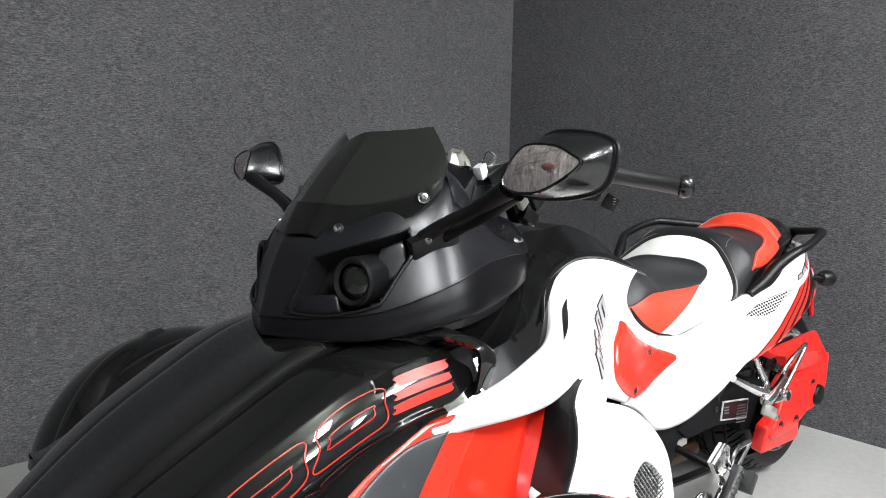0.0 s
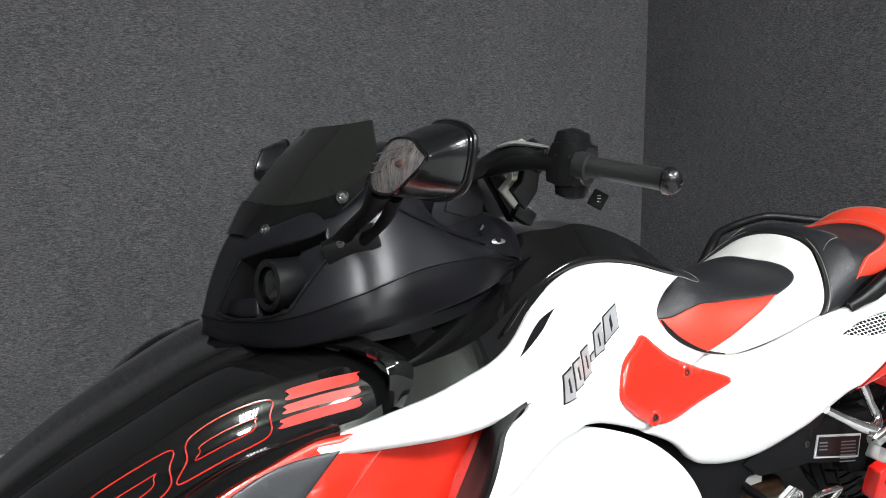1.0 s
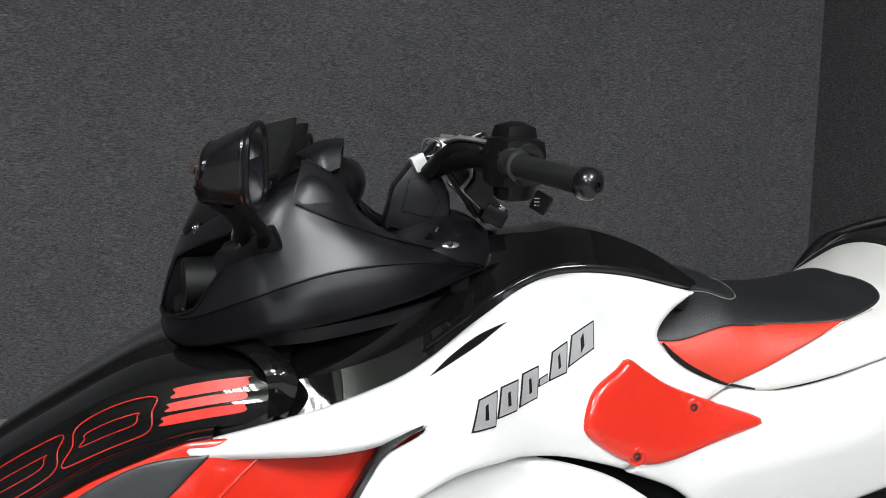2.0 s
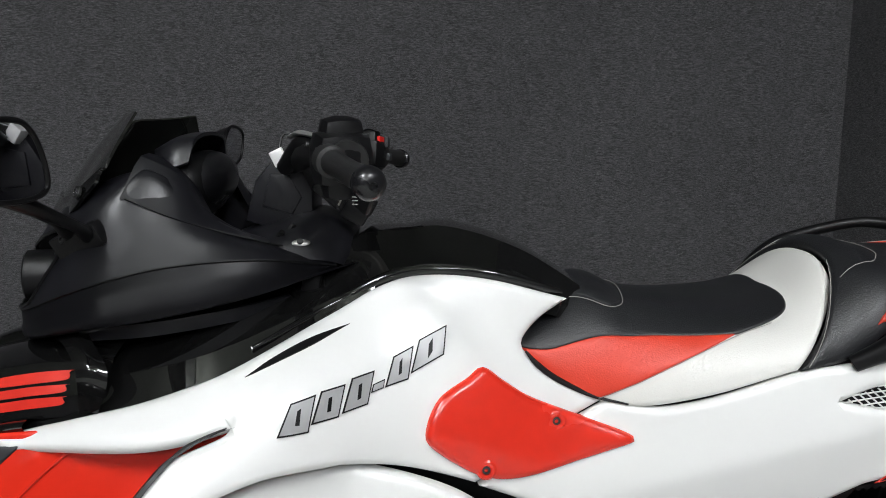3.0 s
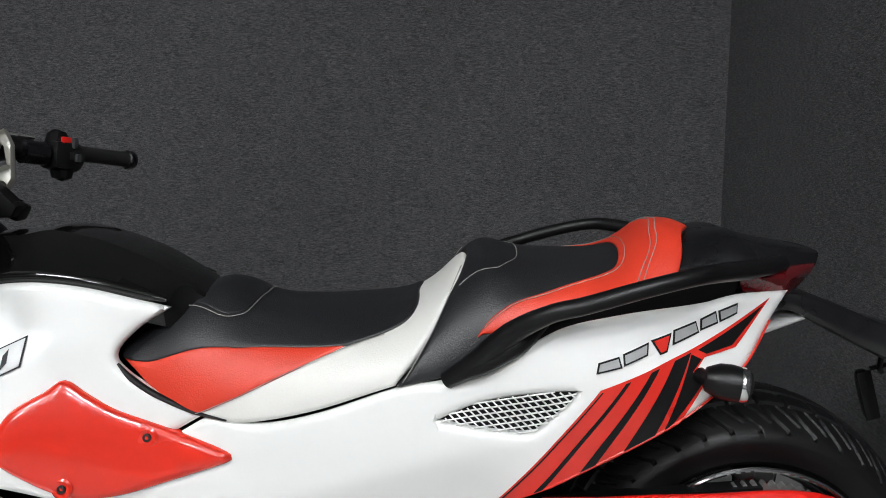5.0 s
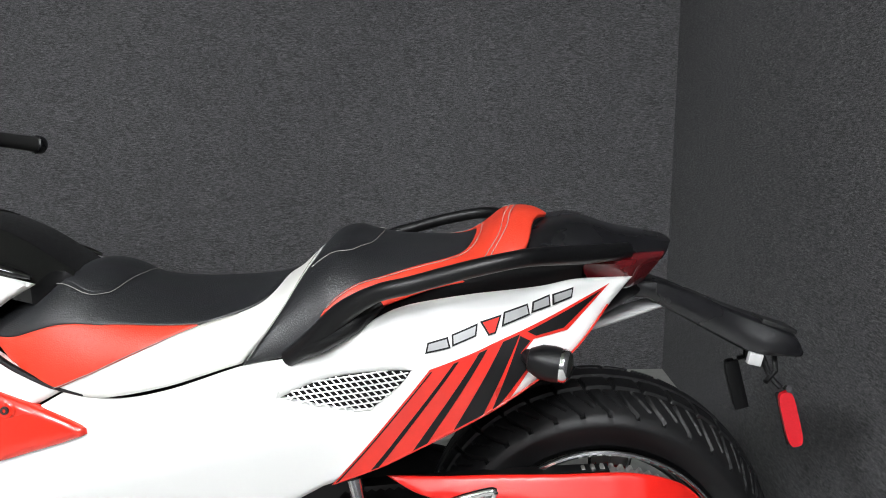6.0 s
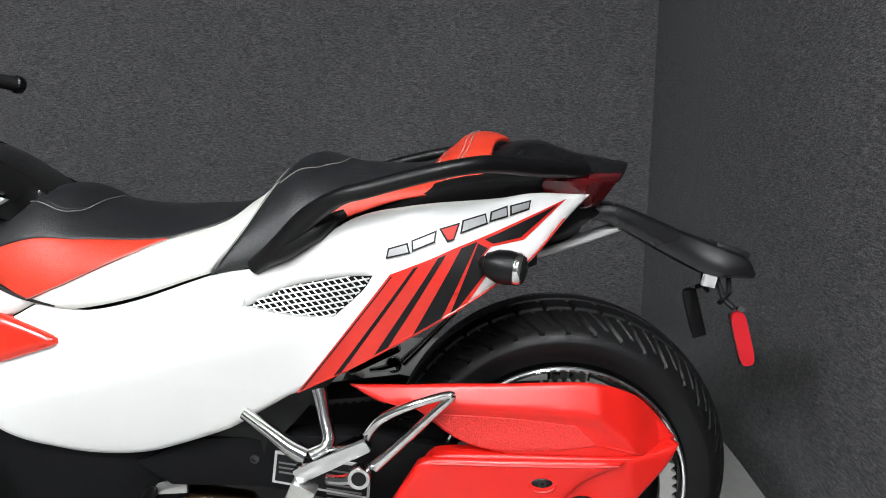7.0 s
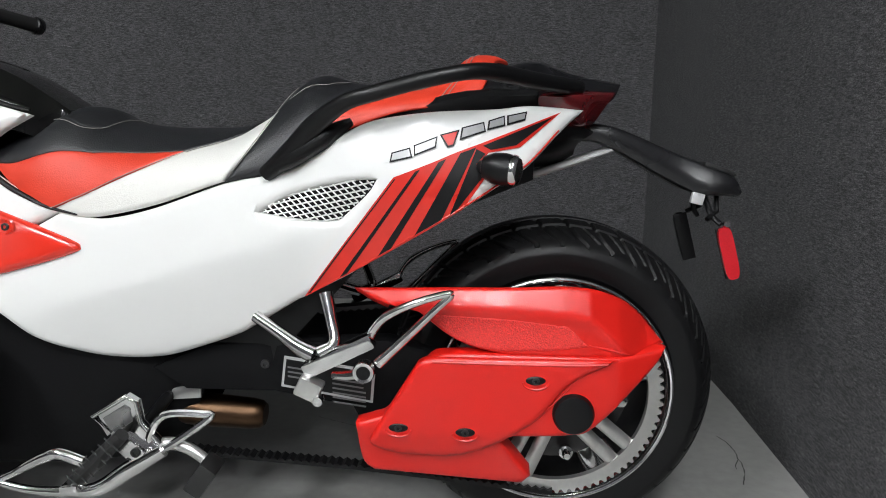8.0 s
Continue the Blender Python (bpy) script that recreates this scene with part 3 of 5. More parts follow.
# ---- gloss black upper body and tank ----
TANK = [
    [(-1.75, 0, .735), (-1.60, 0, .745), (-1.45, 0, .79), (-1.28, 0, .880), (-1.177, 0, .891), (-1.124, 0, .898), (-1.053, 0, .884), (-.98, 0, .855), (-.926, 0, .824), (-.88, 0, .793)],
    [(-1.75, -.10, .73), (-1.60, -.10, .74), (-1.45, -.09, .785), (-1.28, -.055, .875), (-1.177, -.05, .888), (-1.124, -.05, .895), (-1.053, -.05, .880), (-.98, -.05, .851), (-.926, -.05, .819), (-.88, -.05, .788)],
    [(-1.75, -.112, .727), (-1.60, -.112, .737), (-1.45, -.10, .779), (-1.28, -.063, .869), (-1.177, -.058, .881), (-1.124, -.058, .885), (-1.053, -.058, .873), (-.98, -.058, .844), (-.926, -.058, .812), (-.88, -.057, .782)],
    [(-1.75, -.18, .715), (-1.60, -.19, .728), (-1.45, -.165, .762), (-1.28, -.10, .825), (-1.177, -.092, .856), (-1.124, -.09, .862), (-1.053, -.09, .848), (-.98, -.09, .815), (-.926, -.082, .788), (-.885, -.062, .762)],
    [(-1.75, -.245, .68), (-1.60, -.256, .706), (-1.45, -.238, .738), (-1.28, -.142, .797), (-1.177, -.125, .836), (-1.124, -.122, .842), (-1.053, -.12, .832), (-.98, -.115, .808), (-.926, -.10, .778), (-.888, -.066, .748)],
    [(-1.75, -.285, .63), (-1.60, -.296, .653), (-1.45, -.276, .694), (-1.28, -.166, .763), (-1.177, -.125, .79), (-1.124, -.122, .80), (-1.053, -.12, .79), (-.98, -.115, .765), (-.926, -.10, .745), (-.888, -.066, .72)]]
part("tank_cover", rail_skin(TANK, 8, 1), GLOSS, V, "gloss black tank cover with flat creased sides", 20)
for sg in (1, -1):
    part("tank_edge", tube([(x, (side(x, z)[1] + .016) * sg, z + .004) for x, z in cr([(-1.40, .736), (-1.293, .779), (-1.2, .820), (-1.127, .829), (-1.039, .819), (-.951, .795), (-.92, .786)], 8)], [.003, .007, .009, .009, .009, .007, .003], 10), GLOSS, V, "gloss black rolled lower edge of the tank cover")

# ---- bonnet ----
MID = [(-2.36, .34), (-2.30, .42), (-2.20, .505), (-2.08, .597), (-1.96, .668), (-1.84, .728), (-1.72, .752), (-1.60, .760)]
WID = [(-2.36, .12), (-2.30, .17), (-2.20, .215), (-2.05, .262), (-1.90, .284), (-1.70, .284), (-1.60, .280)]


FLANK = [(0.037, 0.885), (0.052, 0.932), (0.070, 0.968), (0.085, 0.987), (0.100, 1.0)]
FLANK_DROP = [(curve_at(FLANK, d), -d) for d in np.linspace(0.037, 0.100, 22)]


def bonnet(x, v):
    """v: share of the half width out from the middle, then down the flank past 0.88."""
    z, w = curve_at(MID, x), curve_at(WID, x)
    tab = [(0.0, 0.0), (0.30, 0.004), (0.42, 0.000), (0.47, -0.014), (0.56, -0.012), (0.72, -0.018), (0.86, -0.030)] + FLANK_DROP
    return (x, -w * v, z + curve_at(tab, v))


rows = [[bonnet(x, v) for v in np.r_[np.linspace(0, .28, 6), np.linspace(.30, .58, 16), np.linspace(.6, .84, 8), np.linspace(.85, 1, 20)]] for x in np.linspace(-2.36, -1.60, 50)]
b = grid_bm(rows)
grid_bm([[(x, -y, z) for x, y, z in r] for r in rows], b)
bmesh.ops.remove_doubles(b, verts=b.verts[:], dist=1e-4)
hood = part("bonnet", b, GLOSS, V, "gloss black ridged bonnet")


rows = []
for x in np.linspace(-2.12, -1.70, 30):
    q = Vector(bonnet(x, 1.0))
    zt = curve_at([(-2.10, .47), (-1.98, .545), (-1.865, .605), (-1.784, .633), (-1.735, .648), (-1.70, .652)], x) + .004
    o = Vector(scoop(x, zt)) + Vector((0, -.004, 0))
    rows.append([tuple(q + Vector((0, .012, .004)))] + [tuple(q.lerp(o, f) + Vector((0, 0, .006 * math.sin(math.pi * f)))) for f in (0, .25, .5, .75, 1.0)] + [tuple(o + Vector((0, .006, -.010)))])
me = finish(grid_bm(rows))
part("bonnet_edge", me, GLOSS, hood, "gloss black lower edge of the bonnet")
part("bonnet_edge", flipped(me), GLOSS, hood)


def flank(x, d):
    """Bonnet flank, d metres below the middle line."""
    w = curve_at(WID, x)
    v = curve_at(FLANK, d)
    return (x, -w * v, curve_at(MID, x) - d)


def flank_ring(q, r, mat):
    P = [tuple(Vector(flank(x, d)) + Vector((0, -0.0014, 0.0008))) for x, d in outline(q, 0.004)]
    part("bonnet_mark", tube(P, r, 5, closed=True), mat, hood)


def sl(x0, x1, d0, d1, slant=0.018):
    return [(x0, d1), (x0 + slant * .5, (d0 + d1) / 2), (x0 + slant, d0), (x1 + slant * .3, d0), (x1 + slant * .4, (d0 + d1) / 2 - .004), (x1 - .004, d1)]


for d0, d1 in ((.041, .0525), (.0575, .0675), (.0725, .084)):
    patch("bonnet_mark", sl(-1.772 + .42 * (.084 - d1), -1.660 - .1 * (d0 - .041), d0, d1, .004), flank, RED_STICKER, hood, "red slanted bar", out=0.0015, roll=0, thick=0.001, step=0.004)
for x0, x1 in ((-1.905, -1.795), (-2.04, -1.925)):
    flank_ring(sl(x0, x1, .045, .090), 0.0011, RED_STICKER)
    flank_ring(sl(x0 + .022, x1 - .016, .060, .074, .008), 0.0009, RED_STICKER)

# black deflector across the bonnet's rear edge
for sg in (1, -1):
    A = [(-1.745, -.13, .750), (-1.722, -.19, .752), (-1.672, -.245, .755), (-1.634, -.292, .742), (-1.624, -.304, .718), (-1.628, -.299, .668)]
    B = [(-1.690, -.13, .768), (-1.665, -.19, .768), (-1.628, -.245, .758), (-1.590, -.288, .735), (-1.586, -.299, .708), (-1.603, -.297, .666)]
    mid = [tuple((np.array(p) + np.array(q)) / 2 + np.array((0, -.002, .006))) for p, q in zip(A, B)]
    b = rail_skin([[(x, y * sg, z) for x, y, z in r] for r in (A, mid, B)], 6, 4, whole=False, thick=.007)
    part("deflector", b, GLOSS, V, "gloss black deflector blade", 30)

# ---- satin black nose fairing ----
R0 = [(-1.840, 0, .734), (-1.80, -.11, .738), (-1.735, -.205, .750), (-1.623, -.262, .778), (-1.52, -.238, .790), (-1.406, -.192, .809), (-1.291, -.10, .834)]
R1 = [(-1.843, 0, .768), (-1.805, -.11, .778), (-1.74, -.20, .796), (-1.64, -.248, .834), (-1.53, -.222, .860), (-1.40, -.175, .862), (-1.291, -.10, .838)]
R2 = [(-1.826, 0, .83), (-1.793, -.10, .835), (-1.73, -.178, .85), (-1.63, -.226, .884), (-1.52, -.202, .895), (-1.41, -.160, .877), (-1.292, -.095, .843)]
R3 = [(-1.797, 0, .895), (-1.766, -.09, .900), (-1.705, -.168, .915), (-1.62, -.203, .945), (-1.54, -.187, .937), (-1.44, -.150, .894), (-1.293, -.085, .847)]
R4 = [(-1.760, 0, .925), (-1.73, -.08, .930), (-1.68, -.15, .955), (-1.60, -.172, .985), (-1.545, -.165, .985), (-1.45, -.130, .905), (-1.295, -.06, .850)]
R5 = [(-1.70, 0, .94), (-1.69, -.07, .945), (-1.65, -.13, .965), (-1.585, -.15, .985), (-1.535, -.145, .975), (-1.44, -.11, .895), (-1.30, -.04, .846)]
R6 = [(-1.66, 0, .90), (-1.65, -.06, .90), (-1.60, -.10, .90), (-1.55, -.11, .88), (-1.50, -.10, .86), (-1.43, -.08, .85), (-1.305, -.02, .835)]


OPENING = [(.040, .010, 1), (.10, .001), (.165, .010, 1), (.208, .062, 1), (.198, .094, 1), (.14, .090), (.070, .076, 1)]
HB = outline(OPENING, .005)
NU, NV = 14, 9
C_ = [cr(r, NU) for r in (R1, R2, R3, R4, R5, R6)]
cols = [cr([q[i] for q in C_], NV) for i in range(len(C_[0]))]
b = bmesh.new()
for sg in (1, -1):
    vv = [[b.verts.new((x, y * sg, z)) for x, y, z in col] for col in cols]
    for i in range(len(cols) - 1):
        for j in range(len(cols[0]) - 1):
            uv = np.array([((i + .5) / (len(cols) - 1) * .5, (j + .5) / (3 * NV) * .15)])
            if j < 3 * NV and inside(uv, HB)[0]:
                continue
            b.faces.new((vv[i][j], vv[i][j + 1], vv[i + 1][j + 1], vv[i + 1][j]))
bmesh.ops.remove_doubles(b, verts=b.verts[:], dist=1e-4)
fair = part("fairing", b, SATIN, V, "satin black nose fairing")
part("fairing_pod", rail_skin([[(x + .05, y * .8, z + .01) for x, y, z in R0], R0, [tuple((np.array(p) * .45 + np.array(q) * .55) * np.array((1, 1.018, 1))) for p, q in zip(R0, R1)], [(x, y * 1.002, z - .003) for x, y, z in R1]], 8, 5), POD_BLACK, V, "satin black lower fairing pod")
for sg in (1, -1):
    part("seam", tube([(x, y * sg * 1.004, z - .001) for x, y, z in cr(R1, 8)], 0.0022, 5), BLACK, fair)
    part("seam", tube([(x, y * sg, z + .002) for x, y, z in cr([(-1.585, -.197, .957), (-1.528, -.187, .930), (-1.47, -.163, .905), (-1.42, -.145, .888), (-1.36, -.118, .868)], 8)], 0.0018, 5), BLACK, fair)

for sg in (1, -1):
    part("pod_post", block((.030, .026, .11), Matrix.Translation((-1.338, -.112 * sg, .775)) @ pose(0, 0, 0, 0, 12, 0), .006), DULL, V, "black bracket under the fairing pod")
    K0 = [(-1.655, -.225, .772), (-1.56, -.212, .776), (-1.45, -.175, .786), (-1.345, -.115, .798)]
    K1 = [(-1.650, -.222, .752), (-1.56, -.208, .754), (-1.45, -.170, .764), (-1.345, -.108, .780)]
    part("pod_keel", rail_skin([[(x, y * sg, z) for x, y, z in r] for r in (K0, K1)], 6, 3, whole=False, thick=.006), SATIN, V, "satin black keel strip under the pod")

FACET = [[(-1.592, -.1985, .958), (-1.528, -.189, .932), (-1.47, -.165, .907), (-1.405, -.140, .886)], [(-1.575, -.150, 1.020), (-1.522, -.140, .988), (-1.48, -.136, .926), (-1.415, -.128, .889)], [(-1.560, -.10, 1.016), (-1.515, -.10, .975), (-1.475, -.10, .905), (-1.41, -.10, .870)]]
for sg in (1, -1):
    rows = [cr([(x, y * sg, z) for x, y, z in r], 6) for r in FACET]
    cols = [cr([r[i] for r in rows], 3) for i in range(len(rows[0]))]
    part("fairing_facet", grid_bm(cols), SATIN, V, "satin black upper facet of the fairing", 25)

# headlights: recess, bezel, lens
F = [cr(r, 8) for r in (R1, R2, R3, R4)]


def nose(u, v):
    """The fairing's near flank: u along the rails, v up them, both in metres."""
    i = min(max(u / 0.5, 0.0), 1.0) * (len(F[0]) - 1)
    a = int(min(i, len(F[0]) - 2))
    pts = [r[a] + (r[a + 1] - r[a]) * (i - a) for r in F]
    t = min(max(v / 0.15, 0), 1) * 3
    k = int(min(t, 2))
    g = [pts[min(max(k + j, 0), 3)] for j in (-1, 0, 1, 2)]
    f = t - k
    return tuple(g[1] + 0.5 * f * (g[2] - g[0] + f * (2 * g[0] - 5 * g[1] + 4 * g[2] - g[3] + f * (3 * (g[1] - g[2]) + g[3] - g[0]))))


def off_nose(p):
    return Vector((p.x + 1.55, p.y, 0.2))


for flip in (False, True):
    def put(name, me, mat, parent, label=""):
        return part(name, flipped(me) if flip else me, mat, parent, label)
    cav = put("headlight", patch_mesh(outline([(.010, .004, 1), (.10, -.004), (.175, .004, 1), (.222, .062, 1), (.208, .104, 1), (.14, .100), (.060, .086, 1)], .006), nose, out=-0.040, roll=0, thick=0.002, away=off_nose), DULL, V, "dark projector headlight in a deep recess")
    edge = [Vector(nose(*p)) for p in HB]
    inn = [p - off_nose(p).normalized() * .042 for p in edge]
    put("recess_wall", finish(grid_bm([[tuple(p) for p in edge], [tuple(p) for p in inn]], closed=True)), DULL, cav)
    put("bezel", finish(tube([tuple(p + off_nose(p).normalized() * .001) for p in edge], 0.0030, 6, closed=True)), BLACK, cav)
    c = Vector((-1.752, -.150, .836))
    ax = Vector((-.95, -.30, .05)).normalized()
    put("lens_ring", finish(lathe([(.029, .010), (.036, .014), (.040, .011), (.041, -.02), (.043, -.05)], c, ax, 36)), BLACK, cav)
    put("lens", finish(lathe([(.0001, .010), (.015, .009), (.025, .006), (.030, .000)], c, ax, 30)), SMOKE, cav)
    put("trim", patch_mesh(outline([(.026, .012, 1), (.085, .006), (.112, .010, 1), (.108, .034, 1), (.045, .032, 1)], .006), nose, out=-0.012, roll=0.004, thick=0.03, away=off_nose), SATIN, cav)
    put("trim", patch_mesh(outline([(.155, .050, 1), (.185, .040, 1), (.202, .063, 1), (.190, .085, 1), (.160, .082, 1)], .006), nose, out=-0.014, roll=0.003, thick=0.02, away=off_nose), SATIN, cav)

# ---- windscreen ----
S0 = [(-1.798, 0, .902), (-1.783, -.055, .905), (-1.757, -.090, .889), (-1.708, -.145, .917), (-1.664, -.190, .945), (-1.622, -.204, .985)]
S1 = [(-1.766, 0, .956), (-1.751, -.052, .955), (-1.725, -.097, .953), (-1.684, -.145, .962), (-1.648, -.184, .978), (-1.610, -.199, 1.005)]
S2 = [(-1.714, 0, 1.020), (-1.700, -.045, 1.023), (-1.675, -.092, 1.025), (-1.642, -.136, 1.027), (-1.618, -.165, 1.031), (-1.596, -.180, 1.042)]
S3 = [(-1.668, 0, 1.064), (-1.655, -.03, 1.077), (-1.632, -.075, 1.080), (-1.608, -.108, 1.083), (-1.594, -.125, 1.086), (-1.585, -.135, 1.087)]
scr = part("windscreen", rail_skin([S1, S2, S3], 6, 6, thick=0.004), SCREEN, V, "dark smoked acrylic windscreen")
# Same piece as the screen; its dark lower reflection is coloured in gloss black.
part("screen_dark_reflection", rail_skin([S0, [tuple((np.array(a) + np.array(c)) / 2 + np.array((-.003, 0, 0))) for a, c in zip(S0, S1)], [(x - .004, y * 1.01, z) for x, y, z in S1]], 6, 4, thick=0.005), GLOSS, scr, "lower part of the screen, coloured black for its dark reflection")
for sg in (1, -1):
    for p, a in (((-1.749, -.094, .914), (-.85, -.35, .35)), ((-1.652, -.192, .968), (-.60, -.75, .28))):
        a, p = Vector((a[0], a[1] * sg, a[2])).normalized(), Vector((p[0], p[1] * sg, p[2]))
        screw(p + a * .006, a, .0062, scr, CHROME)
        part("washer", lathe([(.006, .0), (.0095, .0005), (.010, -.003)], p + a * .005, a, 18), STEEL, scr)

# dash cowl and instrument
cw = [[(-1.60, 0, 1.030), (-1.592, -.05, 1.028), (-1.58, -.085, 1.022), (-1.570, -.105, 1.000)], [(-1.555, 0, 1.052), (-1.552, -.05, 1.048), (-1.548, -.09, 1.036), (-1.545, -.112, 1.000)], [(-1.515, 0, 1.056), (-1.515, -.045, 1.053), (-1.516, -.082, 1.042), (-1.520, -.105, 1.008)]]
part("dash_cowl", rail_skin(cw, 6, 5, thick=0.006), SATIN, V, "satin black instrument cowl")
gauge = part("instrument", ellipsoid((-1.535, 0, .965), (.045, .115, .062), pose(0, 0, 0, 0, 25, 0)), BLACK, V, "dark instrument cluster")
part("gauge_glass", ellipsoid((-1.522, 0, .972), (.042, .098, .052), pose(0, 0, 0, 0, 25, 0)), SEMI, gauge, "dark gauge glass")

# storage lid with a key lock behind the fairing
lid = part("console", rail_skin([[(-1.47, 0, .885), (-1.40, 0, .91), (-1.345, 0, .925), (-1.31, 0, .922), (-1.27, 0, .895), (-1.255, 0, .86)], [(-1.47, -.06, .88), (-1.40, -.06, .902), (-1.345, -.06, .917), (-1.31, -.056, .914), (-1.272, -.05, .890), (-1.258, -.045, .855)], [(-1.47, -.115, .868), (-1.40, -.118, .880), (-1.345, -.112, .886), (-1.31, -.10, .880), (-1.278, -.08, .862), (-1.265, -.07, .845)], [(-1.47, -.15, .845), (-1.40, -.145, .85), (-1.345, -.128, .852), (-1.31, -.115, .848), (-1.285, -.095, .838), (-1.272, -.08, .828)]], 5, 5), SATIN, V, "satin black console with a key lock")
kl = Vector((-1.345, -.118, .878))
part("lock_plate", ellipsoid(kl, (.016, .004, .007), pose(0, 0, 0, -55, 0, 0)), SILVER, lid)
part("lock", lathe([(0, .006), (.005, .006), (.006, .001)], kl, (0, -.75, .65), 16), STEEL, lid)

# ---- mirrors ----
for sg in (1, -1):
    def M(p):
        return (p[0], p[1] * sg, p[2])
    RIM = [(-.522, 1.040), (-.506, 1.058), (-.455, 1.068), (-.404, 1.065), (-.370, 1.034), (-.354, .990), (-.388, .977), (-.46, .979), (-.510, .996)]
    FRONT = [(-1.651, -.500, 1.025), (-1.652, -.485, 1.037), (-1.650, -.455, 1.048), (-1.655, -.412, 1.048), (-1.667, -.397, 1.028), (-1.677, -.390, 1.002), (-1.676, -.404, .987), (-1.668, -.442, .986), (-1.662, -.480, 1.004)]
    rim = [Vector(M((-1.604 + .10 * (z - 1.03), y, z))) for y, z in cr(RIM, 6, True)]
    face = [Vector(M(p)) for p in cr(FRONT, 6, True)]
    cr_, cf = sum(rim, Vector()) / len(rim), sum(face, Vector()) / len(face)
    rows = [[cr_ + (p - cr_) * .93 + Vector((-.002, 0, 0)) for p in rim], [p + Vector((.001, 0, 0)) for p in rim], [p + Vector((-.006, 0, 0)) for p in rim], [cr_ + (p - cr_) * .965 + Vector((-.007, 0, 0)) for p in rim]]
    for f in (.2, .45, .7, .9):
        g = 1 + .05 * math.sin(math.pi * f) ** .8
        rows.append([(lambda m_: cr_.lerp(cf, f) + (m_ - cr_.lerp(cf, f)) * g)((cr_ + (p - cr_) * .965 + Vector((-.007, 0, 0))).lerp(q, f)) for p, q in zip(rim, face)])
    rows.append([cf + (q - cf) * 1.06 for q in face])
    rows += [[cf + (q - cf) * k + Vector((.004, 0, 0)) for q in face] for k in (.98, .5, .05)]
    mir = part("mirror", grid_bm(rows, closed=True), SEMI, V, "gloss black mirror with a built-in turn signal", 32)
    g = bmesh.new()
    g.faces.new([g.verts.new(cr_ + (p - cr_) * .935 + Vector((.0005, 0, 0))) for p in rim])
    part("mirror_glass", g, MIRROR, mir)
    part("mirror_rim", tube([tuple(p) for p in rim], .0038, 8, closed=True, up=(1, 0, 0)), BLACK, mir)
    # signal lens on the front
    def lens_at(k, q):
        return cf + (q - cf) * k + Vector((-.008 * (1 - k * k) - .001, 0, 0))
    part("signal_lens", grid_bm([[lens_at(k, q) for q in face] for k in (.02, .2, .4, .6, .8, .93, 1.0)], closed=True), LENS, mir, "clear ribbed turn-signal lens")
    part("lens_rim", tube([tuple(lens_at(1.01, q)) for q in face], .0022, 6, closed=True, up=(1, 0, 0)), GLOSS, mir)
    for k in (-.55, -.3, -.05, .2, .45):
        P = [tuple(cf + Vector((-.0075 + .004 * abs(k) - .034 * h * .5, h * .052 * sg, k * .040 - .010 * h))) for h in np.linspace(-.75 + abs(k) * .5, .75 - abs(k) * .5, 12)]
        part("lens_rib", tube(P, .0008, 5), LENS, mir)
    part("signal_bulb", ellipsoid(cf + Vector((-.0070, -.022 * sg, .002)), (.0014, .012, .0045), u=16, v=8), material("amber_bulb", (0.17, 0.075, 0.055), 0.25, coat=1.0), mir)
    part("mirror_arm", tube(cr([M((-1.662, -.205, .905)), M((-1.655, -.25, .932)), M((-1.652, -.31, .956)), M((-1.662, -.390, .990))], 6), [.016, .012, .013, .019], 12, flat=0.8), BLACK, mir)
    part("mirror_arm", tube(cr([M((-1.632, -.215, .905)), M((-1.625, -.26, .925)), M((-1.630, -.32, .950)), M((-1.645, -.388, .982))], 6), [.012, .008, .009, .012], 10), BLACK, mir)
    part("mirror_foot", block((.085, .022, .036), Matrix.Translation(M((-1.648, -.212, .900))) @ pose(0, 0, 0, 18 * sg, -20, -16 * sg), .005), BLACK, mir)
    screw(Vector(M((-1.668, -.224, .903))), (-.45, -.85 * sg, .2), .006, mir, STEEL)

